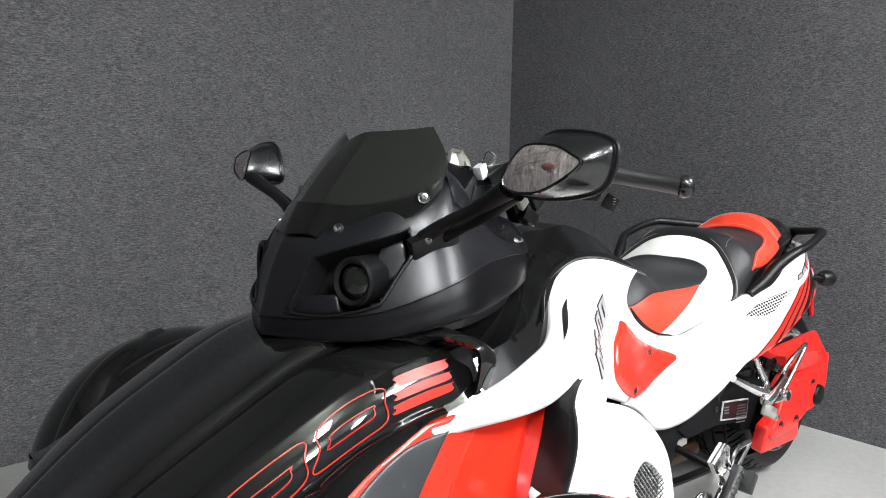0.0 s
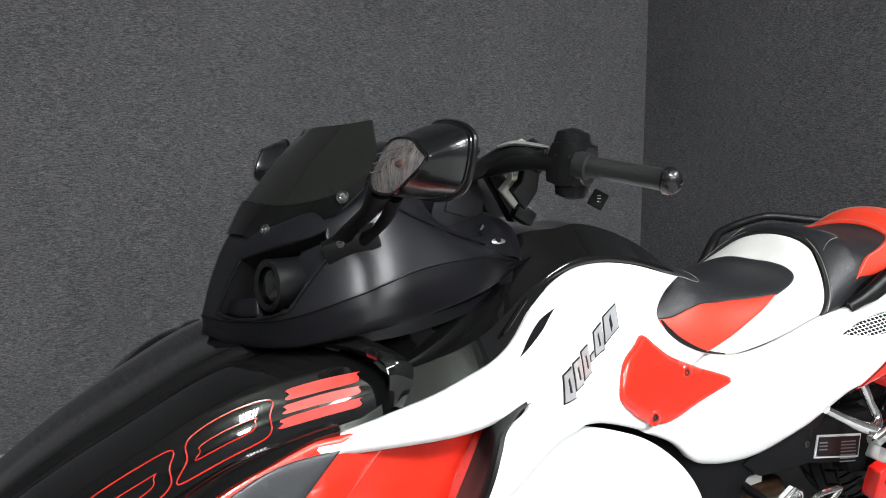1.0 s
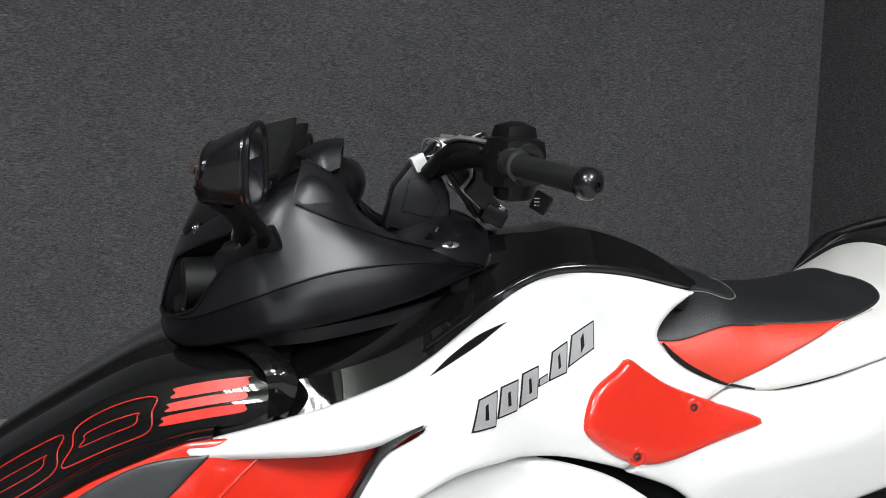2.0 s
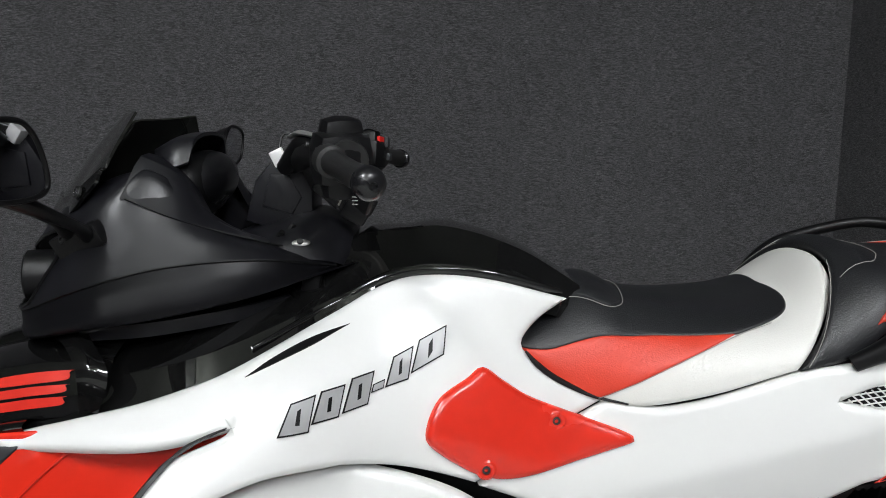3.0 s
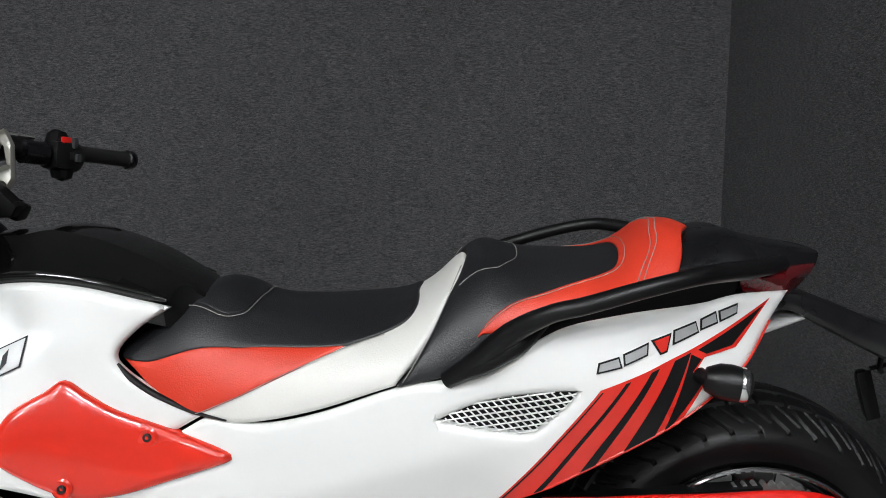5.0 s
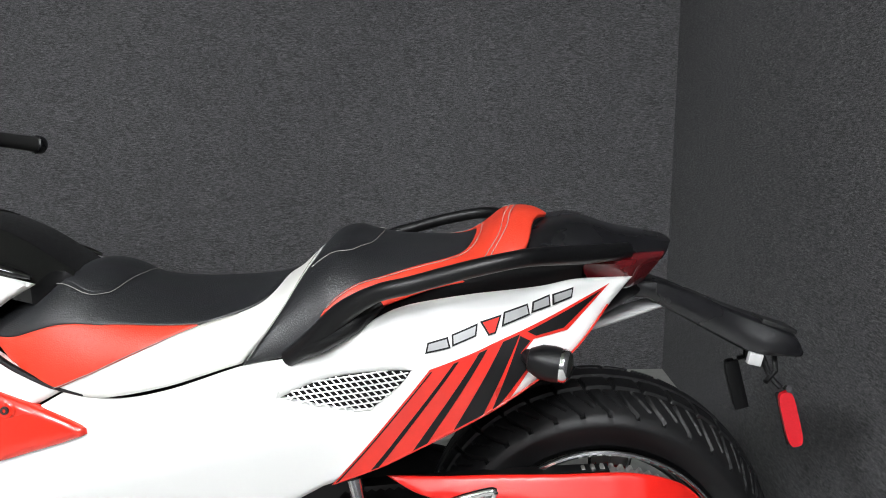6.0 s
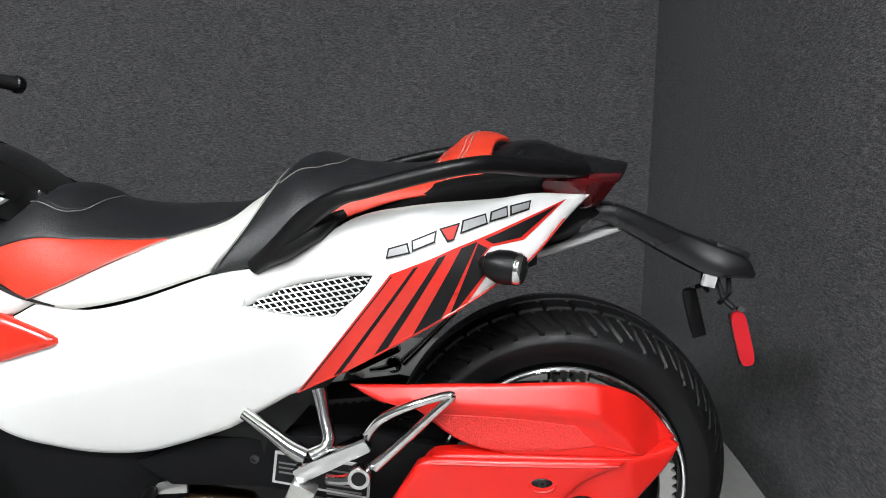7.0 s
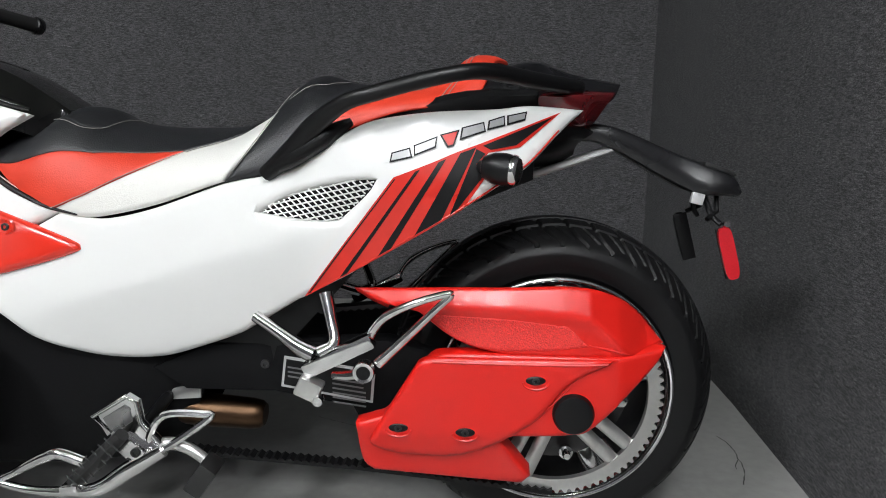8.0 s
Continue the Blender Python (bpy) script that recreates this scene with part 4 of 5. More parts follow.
# ---- handlebar ----
bar = part("handlebar", tube(cr([(-1.372, -.02, 1.000), (-1.345, -.09, 1.012), (-1.315, -.17, 1.022), (-1.275, -.26, 1.014), (-1.262, -.285, 1.010)], 5), [.020, .019, .017, .014, .012], 12), BLACK, V, "black handlebar with rubber grips")
bm2 = tube(cr([(-1.372, .02, 1.000), (-1.345, .09, 1.012), (-1.315, .17, 1.022), (-1.275, .26, 1.014), (-1.262, .285, 1.010)], 5), [.020, .019, .017, .014, .012], 12)
part("bar_half", bm2, BLACK, bar)
for sg in (1, -1):
    def M(p):
        return (p[0], p[1] * sg, p[2])
    def Y_(v):
        return -v * sg
    a, e = Vector(M((-1.268, -.272, 1.013))), Vector(M((-1.207, -.395, .992)))
    d = (e - a).normalized()
    L = (e - a).length
    part("grip", lathe([(.0165, -.02), (.0225, -.018), (.0225, .004), (.0172, .006), (.0168, .02), (.0165, L * .5), (.0172, L - .012), (.0185, L - .008)], a, d, 24), GRIP, bar, "black rubber grip")
    part("bar_end", lathe([(.0180, -.008), (.0215, -.005), (.0218, .003), (.0195, .010), (.014, .0155), (.008, .018), (.0055, .018), (.0045, .014), (0, .014)], e, d, 24), SEMI, bar, "polished black bar end")
    s = Vector(M((-1.262, -.224, 1.016 if sg > 0 else 1.008)))
    turn = d.to_track_quat("Z", "Y").to_matrix().to_4x4()
    sw = part("switch_pod", block((.088, .084, .070) if sg > 0 else (.066, .062, .054), Matrix.Translation(s) @ turn, .030 if sg > 0 else .020), BLACK, bar, "black switch pod with buttons")
    if sg < 0:
        part("throttle_barrel", tube([s - d * .075, s - d * .03], .023, 16), SEMI, bar, "gloss black throttle barrel")
    part("pod_cap", block((.064, .066, .050) if sg > 0 else (.05, .05, .034), Matrix.Translation(s - d * .004 + Vector((.002, 0, .026))) @ turn, .022), BLACK, bar)
    part("pod_foot", block((.060, .058, .048) if sg > 0 else (.044, .042, .036), Matrix.Translation(s + d * .002 + Vector((.0, 0, -.030))) @ turn, .020), BLACK, bar)
    part("pod_collar", lathe([(.018, .034), (.030, .034), (.034, .024), (.034, .0)], s, d, 24), STEEL, bar)
    for k in (-.024, .0, .024):
        screw(s + d * k + Vector((-.039, -.012 * sg, .016)), (-.9, -.3 * sg, .3), .0038, sw, STEEL)
    part("thumb_switch", block((.014, .022, .010), Matrix.Translation(s + Vector((.034, .0, .024))) @ turn, .003), DARKGREY, sw)
    part("thumb_switch", block((.012, .016, .012), Matrix.Translation(s + Vector((.038, .0, -.006))) @ turn, .003), DARKGREY, sw)
    if sg > 0:
        part("shift_paddle", block((.012, .030, .028), Matrix.Translation(s + d * .03 + Vector((.022, 0, -.055))) @ turn @ pose(0, 0, 0, 20, 25, 0), .004), BLACK, sw)
        for k in range(3):
            part("paddle_bar", block((.0016, .0016, .008), Matrix.Translation(s + d * .036 + Vector((.008, -.012, -.046 - .005 * k))) @ turn @ pose(0, 0, 0, 0, 70, 0), .0005), SILVER, sw)
    else:
        part("stop_switch", block((.022, .016, .022), Matrix.Translation(s + d * .012 + Vector((.012, -.016, .030))) @ turn, .003), RED_PLASTIC, sw, "red stop switch")
    # open riser: a pale ring and plate on the inside, black covers outside
    ring_o = [(-1.306, 1.050), (-1.291, 1.056), (-1.276, 1.030), (-1.268, .967), (-1.287, .931), (-1.321, .964), (-1.307, .983)]
    ring_h = [(-1.299, 1.036), (-1.287, 1.024), (-1.278, .992), (-1.301, .984), (-1.307, 1.012)]
    plate = [(-1.331, 1.057), (-1.300, 1.053), (-1.316, .980), (-1.352, 1.016)]

    def face(v):
        return lambda x, z: (x, -(v + .35 * (z - 1.0)), z)
    for nm, o, h, v, mt, lb in (("riser", ring_o, [ring_h], .118, PALE, "pale silver open riser ring"), ("riser_plate", plate, [], .106, PALE, "pale silver riser plate"), ("riser_shell", ring_o, [], .142, BLACK, "black outer riser shell")):
        me = patch_mesh(outline([p + (1,) for p in o], .006), face(v), holes=[outline([p + (1,) for p in q], .006) for q in h], roll=.004, thick=.014, res=.01)
        if nm != "riser_shell":
            me.transform(Matrix.Translation((0, .014, 0)))
        if nm == "riser" or (nm == "riser_shell") == (sg > 0):
            part(nm, flipped(me) if sg < 0 else me, mt, bar, lb)
    part("riser_bore", lathe([(0, .001), (.008, .001), (.010, .003), (.011, -.002)], M((-1.292, -.082, .958)), (0, sg, .1), 16), STEEL, bar)
    part("riser_cover", tube(cr([M((-1.375, -.07, .995)), M((-1.352, -.10, 1.020)), M((-1.325, -.14, 1.035)), M((-1.295, -.185, 1.020))], 5), [.014, .015, .018, .022], 10), BLACK, bar)
    part("riser_cap", tube(cr([M((-1.352, -.13, 1.046)), M((-1.330, -.155, 1.052)), M((-1.290, -.195, 1.044))], 5), [.006, .009, .007], 8, flat=.5), SILVER, bar)
    part("clamp_bar", prism([(-1.340, 1.024), (-1.320, 1.016), (-1.245, .938), (-1.233, .926), (-1.246, .907), (-1.277, .905), (-1.323, .978), (-1.343, 1.008)], Y_(.062), Y_(.030), .005), BLACK, bar, "black clamp bar of the riser")
    part("riser_foot", block((.045, .034, .030), Matrix.Translation(M((-1.262, -.065, .920))) @ pose(0, 0, 0, 0, 30, 0), .007), BLACK, bar)
    part("riser_bolt", block((.014, .030, .014), Matrix.Translation(M((-1.248, -.052, .930))) @ pose(0, 0, 0, 0, 30, 0), .003), CHROME, bar)
col = part("column_cover", prism([(-1.452, .905), (-1.433, .972), (-1.396, 1.015), (-1.350, .994), (-1.334, .955), (-1.334, .90), (-1.39, .885)], -.050, .050, .012), SATIN, V, "satin black steering column cover")
part("column_lid", prism([(-1.420, .930), (-1.405, .985), (-1.372, .985), (-1.352, .945), (-1.37, .915)], -.054, .054, .006), SATIN, col)
part("key_clamp", block((.024, .020, .028), Matrix.Translation((-1.388, -.052, 1.012)) @ pose(0, 0, 0, 0, -25, 10), .003), WHITE_METAL, col, "bright metal clamp")
part("key_ring", tube(cr([(-1.384, -.055, 1.024), (-1.380, -.055, 1.048), (-1.366, -.055, 1.052), (-1.350, -.055, 1.042), (-1.362, -.055, 1.026)], 5, True), .0022, 6, closed=True, up=(0, 1, 0)), CHROME, col)
for k, (a, c) in enumerate((((-1.41, -.05, .885), (-1.36, -.09, .905)), ((-1.42, -.03, .88), (-1.375, -.11, .895)), ((-1.43, -.06, .875), (-1.37, -.06, .90)))):
    part("cable", tube(cr([a, ((a[0] + c[0]) / 2, (a[1] + c[1]) / 2 - .02, .872), c], 6), .005, 7), BLACK, col)


# ---- seats ----
RIDER = dict(
    t=[(-1.0, .73), (-.95, .758), (-.90, .787), (-.87, .794), (-.84, .787), (-.80, .767), (-.72, .757), (-.62, .758), (-.57, .762), (-.54, .771), (-.51, .790), (-.47, .827), (-.44, .847), (-.42, .853)],
    b=[(-1.0, .70), (-.97, .680), (-.93, .651), (-.87, .621), (-.82, .611), (-.77, .615), (-.68, .636), (-.56, .676), (-.49, .69), (-.42, .70)],
    w=[(-1.0, .136), (-.95, .160), (-.9, .176), (-.85, .184), (-.77, .194), (-.68, .203), (-.56, .212), (-.49, .207), (-.42, .203)],
    e=[(-1, 1.0), (-.6, .95), (-.42, .9)], m=[(-1, .025), (-.4, .025)])
PILLION = dict(
    t=[(-.56, .765), (-.51, .793), (-.47, .830), (-.44, .849), (-.42, .854), (-.4, .849), (-.36, .839), (-.3, .835), (-.25, .836), (-.215, .844), (-.185, .864), (-.16, .884), (-.12, .886), (-.085, .870)],
    b=[(-.56, .675), (-.49, .69), (-.45, .71), (-.43, .73), (-.36, .758), (-.28, .788), (-.2, .80), (-.085, .812)],
    w=[(-.56, .214), (-.49, .209), (-.43, .203), (-.3, .186), (-.2, .150), (-.085, .115)],
    e=[(-.56, .95), (-.4, .95), (-.3, 1.0), (-.18, 1.3), (-.085, 1.4)], m=[(-.56, .025), (-.42, .022), (-.2, 0.0)])
ACROSS = 0.25
SEAT_MID = 0.015


def cushion(T):
    def f(x, v):
        s = min(max(v / ACROSS, -1.0), 1.0)
        a = abs(s) * math.pi / 2
        return (x, curve_at(T["m"], x) + math.copysign(curve_at(T["w"], x) * math.sin(a) ** .88, s), curve_at(T["b"], x) + (curve_at(T["t"], x) - curve_at(T["b"], x)) * max(math.cos(a), 0.0) ** curve_at(T["e"], x))
    return f


def off_seat(p):
    return Vector((0, (p.y - SEAT_MID) * 1.5, p.z - 0.62))


def sym(pts):
    """Closes a half outline, given from the middle to the middle on the near side, with its other half."""
    q = [(p[0], p[1] * ACROSS) + tuple(p[2:]) for p in pts]
    return q + [(p[0], -p[1]) + tuple(p[2:]) for p in reversed(q) if abs(p[1]) > 1e-6]


rider, pillion = cushion(RIDER), cushion(PILLION)
seat = patch("rider_seat", sym([(-1.0, 0), (-1.0, -.96, 1), (-.93, -.995), (-.87, -1.0), (-.77, -1.0), (-.68, -1.0), (-.560, -.995, 1), (-.525, -.73), (-.489, -.45), (-.468, -.28), (-.458, 0)]), rider, VINYL_W, V, "white vinyl rider seat with black and red inserts", roll=.008, thick=.012, res=.011, away=off_seat)
patch("seat_pad", sym([(-1.0, 0), (-.996, -.93, 1), (-.955, -.795), (-.910, -.69), (-.84, -.59), (-.769, -.52), (-.637, -.54, 1), (-.580, -.46), (-.546, -.38), (-.533, -.26), (-.532, -.12), (-.535, 0)]), rider, VINYL_B, seat, "black grained vinyl pad", out=.0035, roll=.004, thick=.006, res=.010, away=off_seat)
for sg in (1, -1):
    q = [(-.994, -.922, 1), (-.955, -.785), (-.910, -.68), (-.84, -.58), (-.769, -.508), (-.637, -.530, 1), (-.725, -.70), (-.804, -.845), (-.868, -.99, 1), (-.93, -.995)]
    patch("seat_insert", [(x, s * ACROSS * sg) + tuple(r) for x, s, *r in q], rider, VINYL_R, seat, "red vinyl insert", out=.0028, roll=.004, thick=.006, res=.010, away=off_seat)
# black tube as the shade between the saddle's lower edge and the white panel
part("seat_gap_shade", tube([tuple(Vector(side(x, z)) + Vector((0, -.001, .001))) for x, z in cr([(-.985, .702), (-.965, .679), (-.93, .653), (-.875, .627), (-.82, .615)], 6)], [.002, .005, .005, .0035, .0015], 8), BLACK, seat, "black line painted as the shade under the saddle edge")
# raised front strip of the pad
patch("seat_strip", sym([(-.99, 0), (-.985, -.45, 1), (-.923, -.28), (-.848, -.37), (-.820, -.31), (-.808, -.22), (-.801, 0)]), rider, VINYL_B, seat, "black vinyl front strip", out=.004, roll=.004, thick=.006, res=.010, away=off_seat)


def seam_line(name, pts, fn, parent, out=.005, r=.0007, mat=STITCH):
    for sg in (1, -1):
        P = []
        for x, s in even(cr(pts, 8), .012):
            p = Vector(fn(x, s * ACROSS * sg))
            P.append(tuple(p + off_seat(p).normalized() * out))
        part(name, tube(P, r, 5), mat, parent)


seam_line("stitching", [(-.92, -.29), (-.848, -.385), (-.817, -.32), (-.805, -.22), (-.798, 0)], rider, seat, out=.0062)
seam_line("stitching", [(-.868, -.98), (-.804, -.838), (-.725, -.692), (-.64, -.55), (-.580, -.475)], rider, seat, out=.004, r=.0007)

pill = patch("passenger_seat", sym([(-.453, 0), (-.463, -.28), (-.484, -.45), (-.520, -.73), (-.557, -.995, 1), (-.49, -1.0), (-.43, -1.0), (-.36, -1.0), (-.2, -1.0), (-.155, -.99, 1), (-.130, -.6), (-.118, -.3), (-.094, 0)]), pillion, VINYL_B, V, "black vinyl passenger seat with red trim", out=.004, roll=.010, thick=.02, res=.011, away=off_seat)
RED_IN = [(-.439, -.88, 1), (-.417, -.80), (-.38, -.70), (-.33, -.64), (-.254, -.51), (-.227, -.41), (-.212, -.21), (-.207, 0)]
half = [(-.096, 0), (-.120, -.3), (-.132, -.6), (-.155, -.96, 1), (-.2, -.98), (-.36, -.98)]
patch("seat_trim", sym(half + RED_IN), pillion, VINYL_R, pill, "red vinyl trim with pale stitching", out=.0075, roll=.004, thick=.006, res=.010, away=off_seat)
seam_line("stitching", [(-.430, -.86), (-.38, -.715), (-.33, -.655), (-.252, -.53), (-.221, -.42), (-.205, -.21), (-.200, 0)], pillion, pill, out=.0092, r=.0007)
seam_line("stitching", [(-.209, -.8), (-.194, -.59), (-.174, -.39), (-.167, -.2), (-.155, 0)], pillion, pill, out=.0085, r=.0007)
seam_line("stitching", [(-.199, -.8), (-.184, -.59), (-.164, -.39), (-.157, -.2), (-.145, 0)], pillion, pill, out=.0085, r=.0007)
seam_line("stitching", [(-.465, -.42), (-.445, -.40), (-.412, -.40), (-.391, -.31), (-.375, -.2), (-.370, 0)], pillion, pill, out=.0055, r=.0007)
seam_line("stitching", [(-.548, -.96), (-.516, -.71), (-.481, -.43), (-.462, -.24)], pillion, pill, out=.0055, r=.0007)
# black base under the passenger seat
part("seat_base", rail_skin([[(-.52, 0, .70), (-.4, 0, .76), (-.2, 0, .83), (-.05, 0, .85)], [(-.52, -.17, .69), (-.4, -.165, .75), (-.2, -.15, .82), (-.05, -.12, .83)], [(-.52, -.175, .66), (-.4, -.17, .70), (-.2, -.155, .77), (-.05, -.11, .79)]], 5, 4), BLACK, V, "black plastic seat base")

# ---- grab rails ----
for sg in (1, -1):
    P = [(-.484, -.200, .692), (-.442, -.218, .724), (-.396, -.236, .770), (-.346, -.260, .803), (-.300, -.270, .817), (-.230, -.268, .836), (-.165, -.258, .849), (-.125, -.235, .850), (-.06, -.175, .842), (.02, -.10, .835)]
    rail = part("grab_rail", tube(cr([(x - (.04 if sg < 0 else 0), y if sg > 0 else .020 - y, z) for x, y, z in P], 6), [.013, .017, .016, .0125, .012, .012, .012, .013, .014, .013], 14), BLACK, V, "satin black passenger grab rail")
    part("rail_foot", tube(cr([(x, y * sg, z) for x, y, z in ((-.484, -.200, .692), (-.435, -.216, .722), (-.385, -.218, .752), (-.345, -.205, .776))], 5), [.011, .022, .022, .008], 12, flat=.8), BLACK, rail)

# ---- tail ----
part("tail_cowl", rail_skin([[(-.112, 0, .874), (-.053, 0, .881), (-.014, 0, .871), (.024, 0, .860), (.103, 0, .846)], [(-.122, -.06, .868), (-.053, -.06, .880), (-.014, -.058, .869), (.024, -.055, .858), (.100, -.045, .845)], [(-.132, -.105, .846), (-.053, -.088, .868), (-.014, -.092, .853), (.024, -.085, .843), (.095, -.06, .838)], [(-.145, -.130, .822), (-.053, -.12, .835), (-.014, -.11, .828), (.024, -.10, .822), (.085, -.065, .818)], [(-.10, -.12, .80), (-.053, -.115, .80), (-.014, -.105, .80), (.024, -.09, .80), (.06, -.06, .80)]], 5, 2), SEMI, V, "black tail cowl", 18)
part("tail_light", rail_skin([[(-.03, 0, .838), (.03, 0, .838), (.088, 0, .832)], [(-.04, -.118, .826), (.03, -.104, .828), (.086, -.068, .829)], [(-.05, -.128, .812), (.02, -.112, .805), (.070, -.070, .803)], [(-.03, -.10, .78), (.02, -.088, .772), (.050, -.05, .770)], [(-.03, 0, .775), (.02, 0, .768), (.048, 0, .768)]], 5, 4), DARKRED, V, "dark red tail light")
part("undertail", rail_skin([[(-.08, 0, .79), (.02, 0, .785), (.06, 0, .765)], [(-.08, -.11, .785), (.01, -.085, .78), (.055, -.05, .76)], [(-.09, -.12, .72), (-.01, -.085, .735), (.03, -.045, .74)], [(-.10, 0, .69), (-.01, 0, .70), (.03, 0, .72)]], 5, 4), BLACK, V, "black undertail")

arm = part("plate_arm", rail_skin([[(-.03, 0, .785), (.058, 0, .778), (.11, 0, .768), (.214, 0, .724), (.300, 0, .692), (.322, 0, .668)], [(-.03, -.030, .78), (.058, -.032, .774), (.11, -.034, .763), (.214, -.038, .720), (.300, -.055, .687), (.320, -.055, .664)], [(-.035, -.032, .745), (.058, -.034, .748), (.10, -.036, .732), (.196, -.040, .681), (.250, -.055, .658), (.314, -.055, .653)], [(-.035, 0, .74), (.058, 0, .744), (.10, 0, .728), (.196, 0, .677), (.250, 0, .655), (.314, 0, .650)]], 6, 4), SEMI, V, "black plate carrier arm", 24)
part("arm_strut", rail_skin([[(-.05, 0, .690), (.03, 0, .715), (.098, 0, .738)], [(-.05, -.024, .688), (.03, -.026, .713), (.098, -.026, .736)], [(-.048, -.024, .676), (.03, -.026, .702), (.100, -.026, .728)], [(-.048, 0, .674), (.03, 0, .700), (.100, 0, .726)]], 4, 3), PAPER, arm, "grey strut under the arm")
part("plate_lamp", block((.06, .05, .008), Matrix.Translation((.285, -.02, .700)) @ pose(0, 0, 0, 0, 18, 0), .003), STEEL, arm)
part("wire_clip", block((.022, .012, .020), Matrix.Translation((.245, -.052, .648)) @ pose(0, 0, 0, 0, 12, 0), .002), PAPER, arm)
for sg in (1, -1):
    x0 = .268 if sg > 0 else .262
    br = part("reflector_bracket", tube(cr([(.262, -.03 * sg, .655), (.272, -.05 * sg, .620), (.285, -.066 * sg, .604)], 4), .005, 8), BLACK, arm)
    part("bracket_bar", tube([(.285, -.03 * sg, .655), (.283, -.045 * sg, .625), (.262, -.060 * sg, .612)], .0045, 8), BLACK, br)
    rx = (.300, -.078, .554) if sg > 0 else (.262, .070, .562)
    body = Matrix.Translation(rx) @ pose(0, 0, 0, 0, -16, 0)
    shell = [(math.copysign(.0125, c) * abs(c) ** .55, .048 * math.copysign(1, d) * abs(d) ** .45) for c, d in ((math.cos(a), math.sin(a)) for a in np.linspace(0, 2 * math.pi, 28, endpoint=False))]
    b = bmesh.new()
    f = b.faces.new([b.verts.new((u, 0, w)) for u, w in shell])
    ex = bmesh.ops.extrude_face_region(b, geom=[f])
    bmesh.ops.translate(b, verts=[v for v in ex["geom"] if isinstance(v, bmesh.types.BMVert)], vec=(0, .008 * sg, 0))
    bmesh.ops.recalc_face_normals(b, faces=b.faces[:])
    b.transform(body)
    refl = part("reflector", b, REFLECT if sg > 0 else BLACK, arm, "red side reflector" if sg > 0 else "back of the far side reflector")
    part("reflector_back", block((.026, .006, .094), body @ pose(0, .011 * sg, 0), .0028), BLACK, refl)
part("bracket_bolt", lathe([(0, .004), (.006, .004), (.0065, -.004)], (.292, -.076, .606), (0, -1, .3), 10), CHROME, arm)

# rear turn signals
for sg in (1, -1):
    c = Vector((-.112, -.262 * sg, .709))
    sig = part("turn_signal", lathe([(.010, -.030), (.016, -.028), (.0235, -.012), (.0245, .004), (.0228, .017)], c, (.95, -.25 * sg, -.1), 24), BLACK, V, "black turn signal with smoked lens")
    part("signal_lens", lathe([(.0216, .023), (.018, .028), (.008, .031), (0, .032)], c, (.95, -.25 * sg, -.1), 24), SMOKE, sig)
    part("signal_rim", lathe([(.0230, .014), (.0236, .018), (.0226, .023), (.0205, .025)], c, (.95, -.25 * sg, -.1), 24), CHROME, sig)
    part("stalk", tube([c + Vector((-.02, 0, 0)), (-.14, -.235 * sg, .711)], .010, 10), BLACK, sig)

# ---- wheels ----
def tyre(parent, centre, R, W, rim_r, segs, lugs):
    """A tyre with three ring grooves and slanted lugs cut into its tread."""
    prof = []
    for y, r in ((-W * .40, rim_r), (-W * .46, rim_r + .012), (-W * .50, rim_r + (R - rim_r) * .45), (-W * .495, R - .050), (-W * .475, R - .040)):
        prof.append((r, y, 0))
    for k in np.linspace(-1, 1, 121):
        y = k * W * .44
        r = R - .034 * abs(k) ** 2.4
        prof.append((r, y, 1))
    for r, y, _ in reversed(prof[:5]):
        prof.append((r, -y, 0))
    rows = []
    for i in range(segs):
        a = 2 * math.pi * i / segs
        row = []
        for r, y, tread in prof:
            q = r
            if tread:
                k = y / (W * .44)
                cut = 0.0
                if abs(abs(k) - .20) < .045 or abs(abs(k) - .56) < .03:
                    cut = .006
                u = a / (2 * math.pi) * lugs
                for w, lo, hi, ph in ((.085, .24, 1.0, u + 1.25 * abs(k) ** 2.2 + .16 * math.sin(abs(k) * 5)), (.05, .60, .93, u + .5 + 1.25 * abs(k) ** 2.2)):
                    f = abs((ph % 1.0) - .5) / w
                    if f < 1 and lo < abs(k) <= hi:
                        cut = max(cut, .0062 * min(1.0, 2.2 * (1 - f)))
                q -= cut
            row.append((centre[0] + q * math.cos(a), centre[1] + y, centre[2] + q * math.sin(a)))
        rows.append(row)
    rows.append(rows[0])
    b = grid_bm(rows)
    bmesh.ops.remove_doubles(b, verts=b.verts[:], dist=1e-6)
    return part("tyre", b, RUBBER, parent, "black rubber tyre with slanted tread", 30)


C = (0, 0, .303)
rw = part("rear_wheel", lathe([(.203, -.112), (.208, -.114), (.209, -.108), (.200, -.100), (.190, -.085), (.186, -.05), (.183, 0), (.186, .05), (.200, .10), (.209, .108), (.208, .114)], C, (0, 1, 0), 96), CHROME, V, "chromed rear wheel with paired spokes", 60)
tyre(rw, C, .303, .225, .203, 900, 38)
part("rim_lip", tube([(C[0] + .2065 * math.cos(a), -.1145, C[2] + .2065 * math.sin(a)) for a in np.linspace(0, 2 * math.pi, 96, endpoint=False)], .0042, 8, closed=True, up=(0, 1, 0)), CHROME, rw)
part("rim_well", lathe([(.199, -.100), (.180, -.06), (.176, 0), (.180, .06), (.199, .10)], C, (0, 1, 0), 72), STEEL, rw)
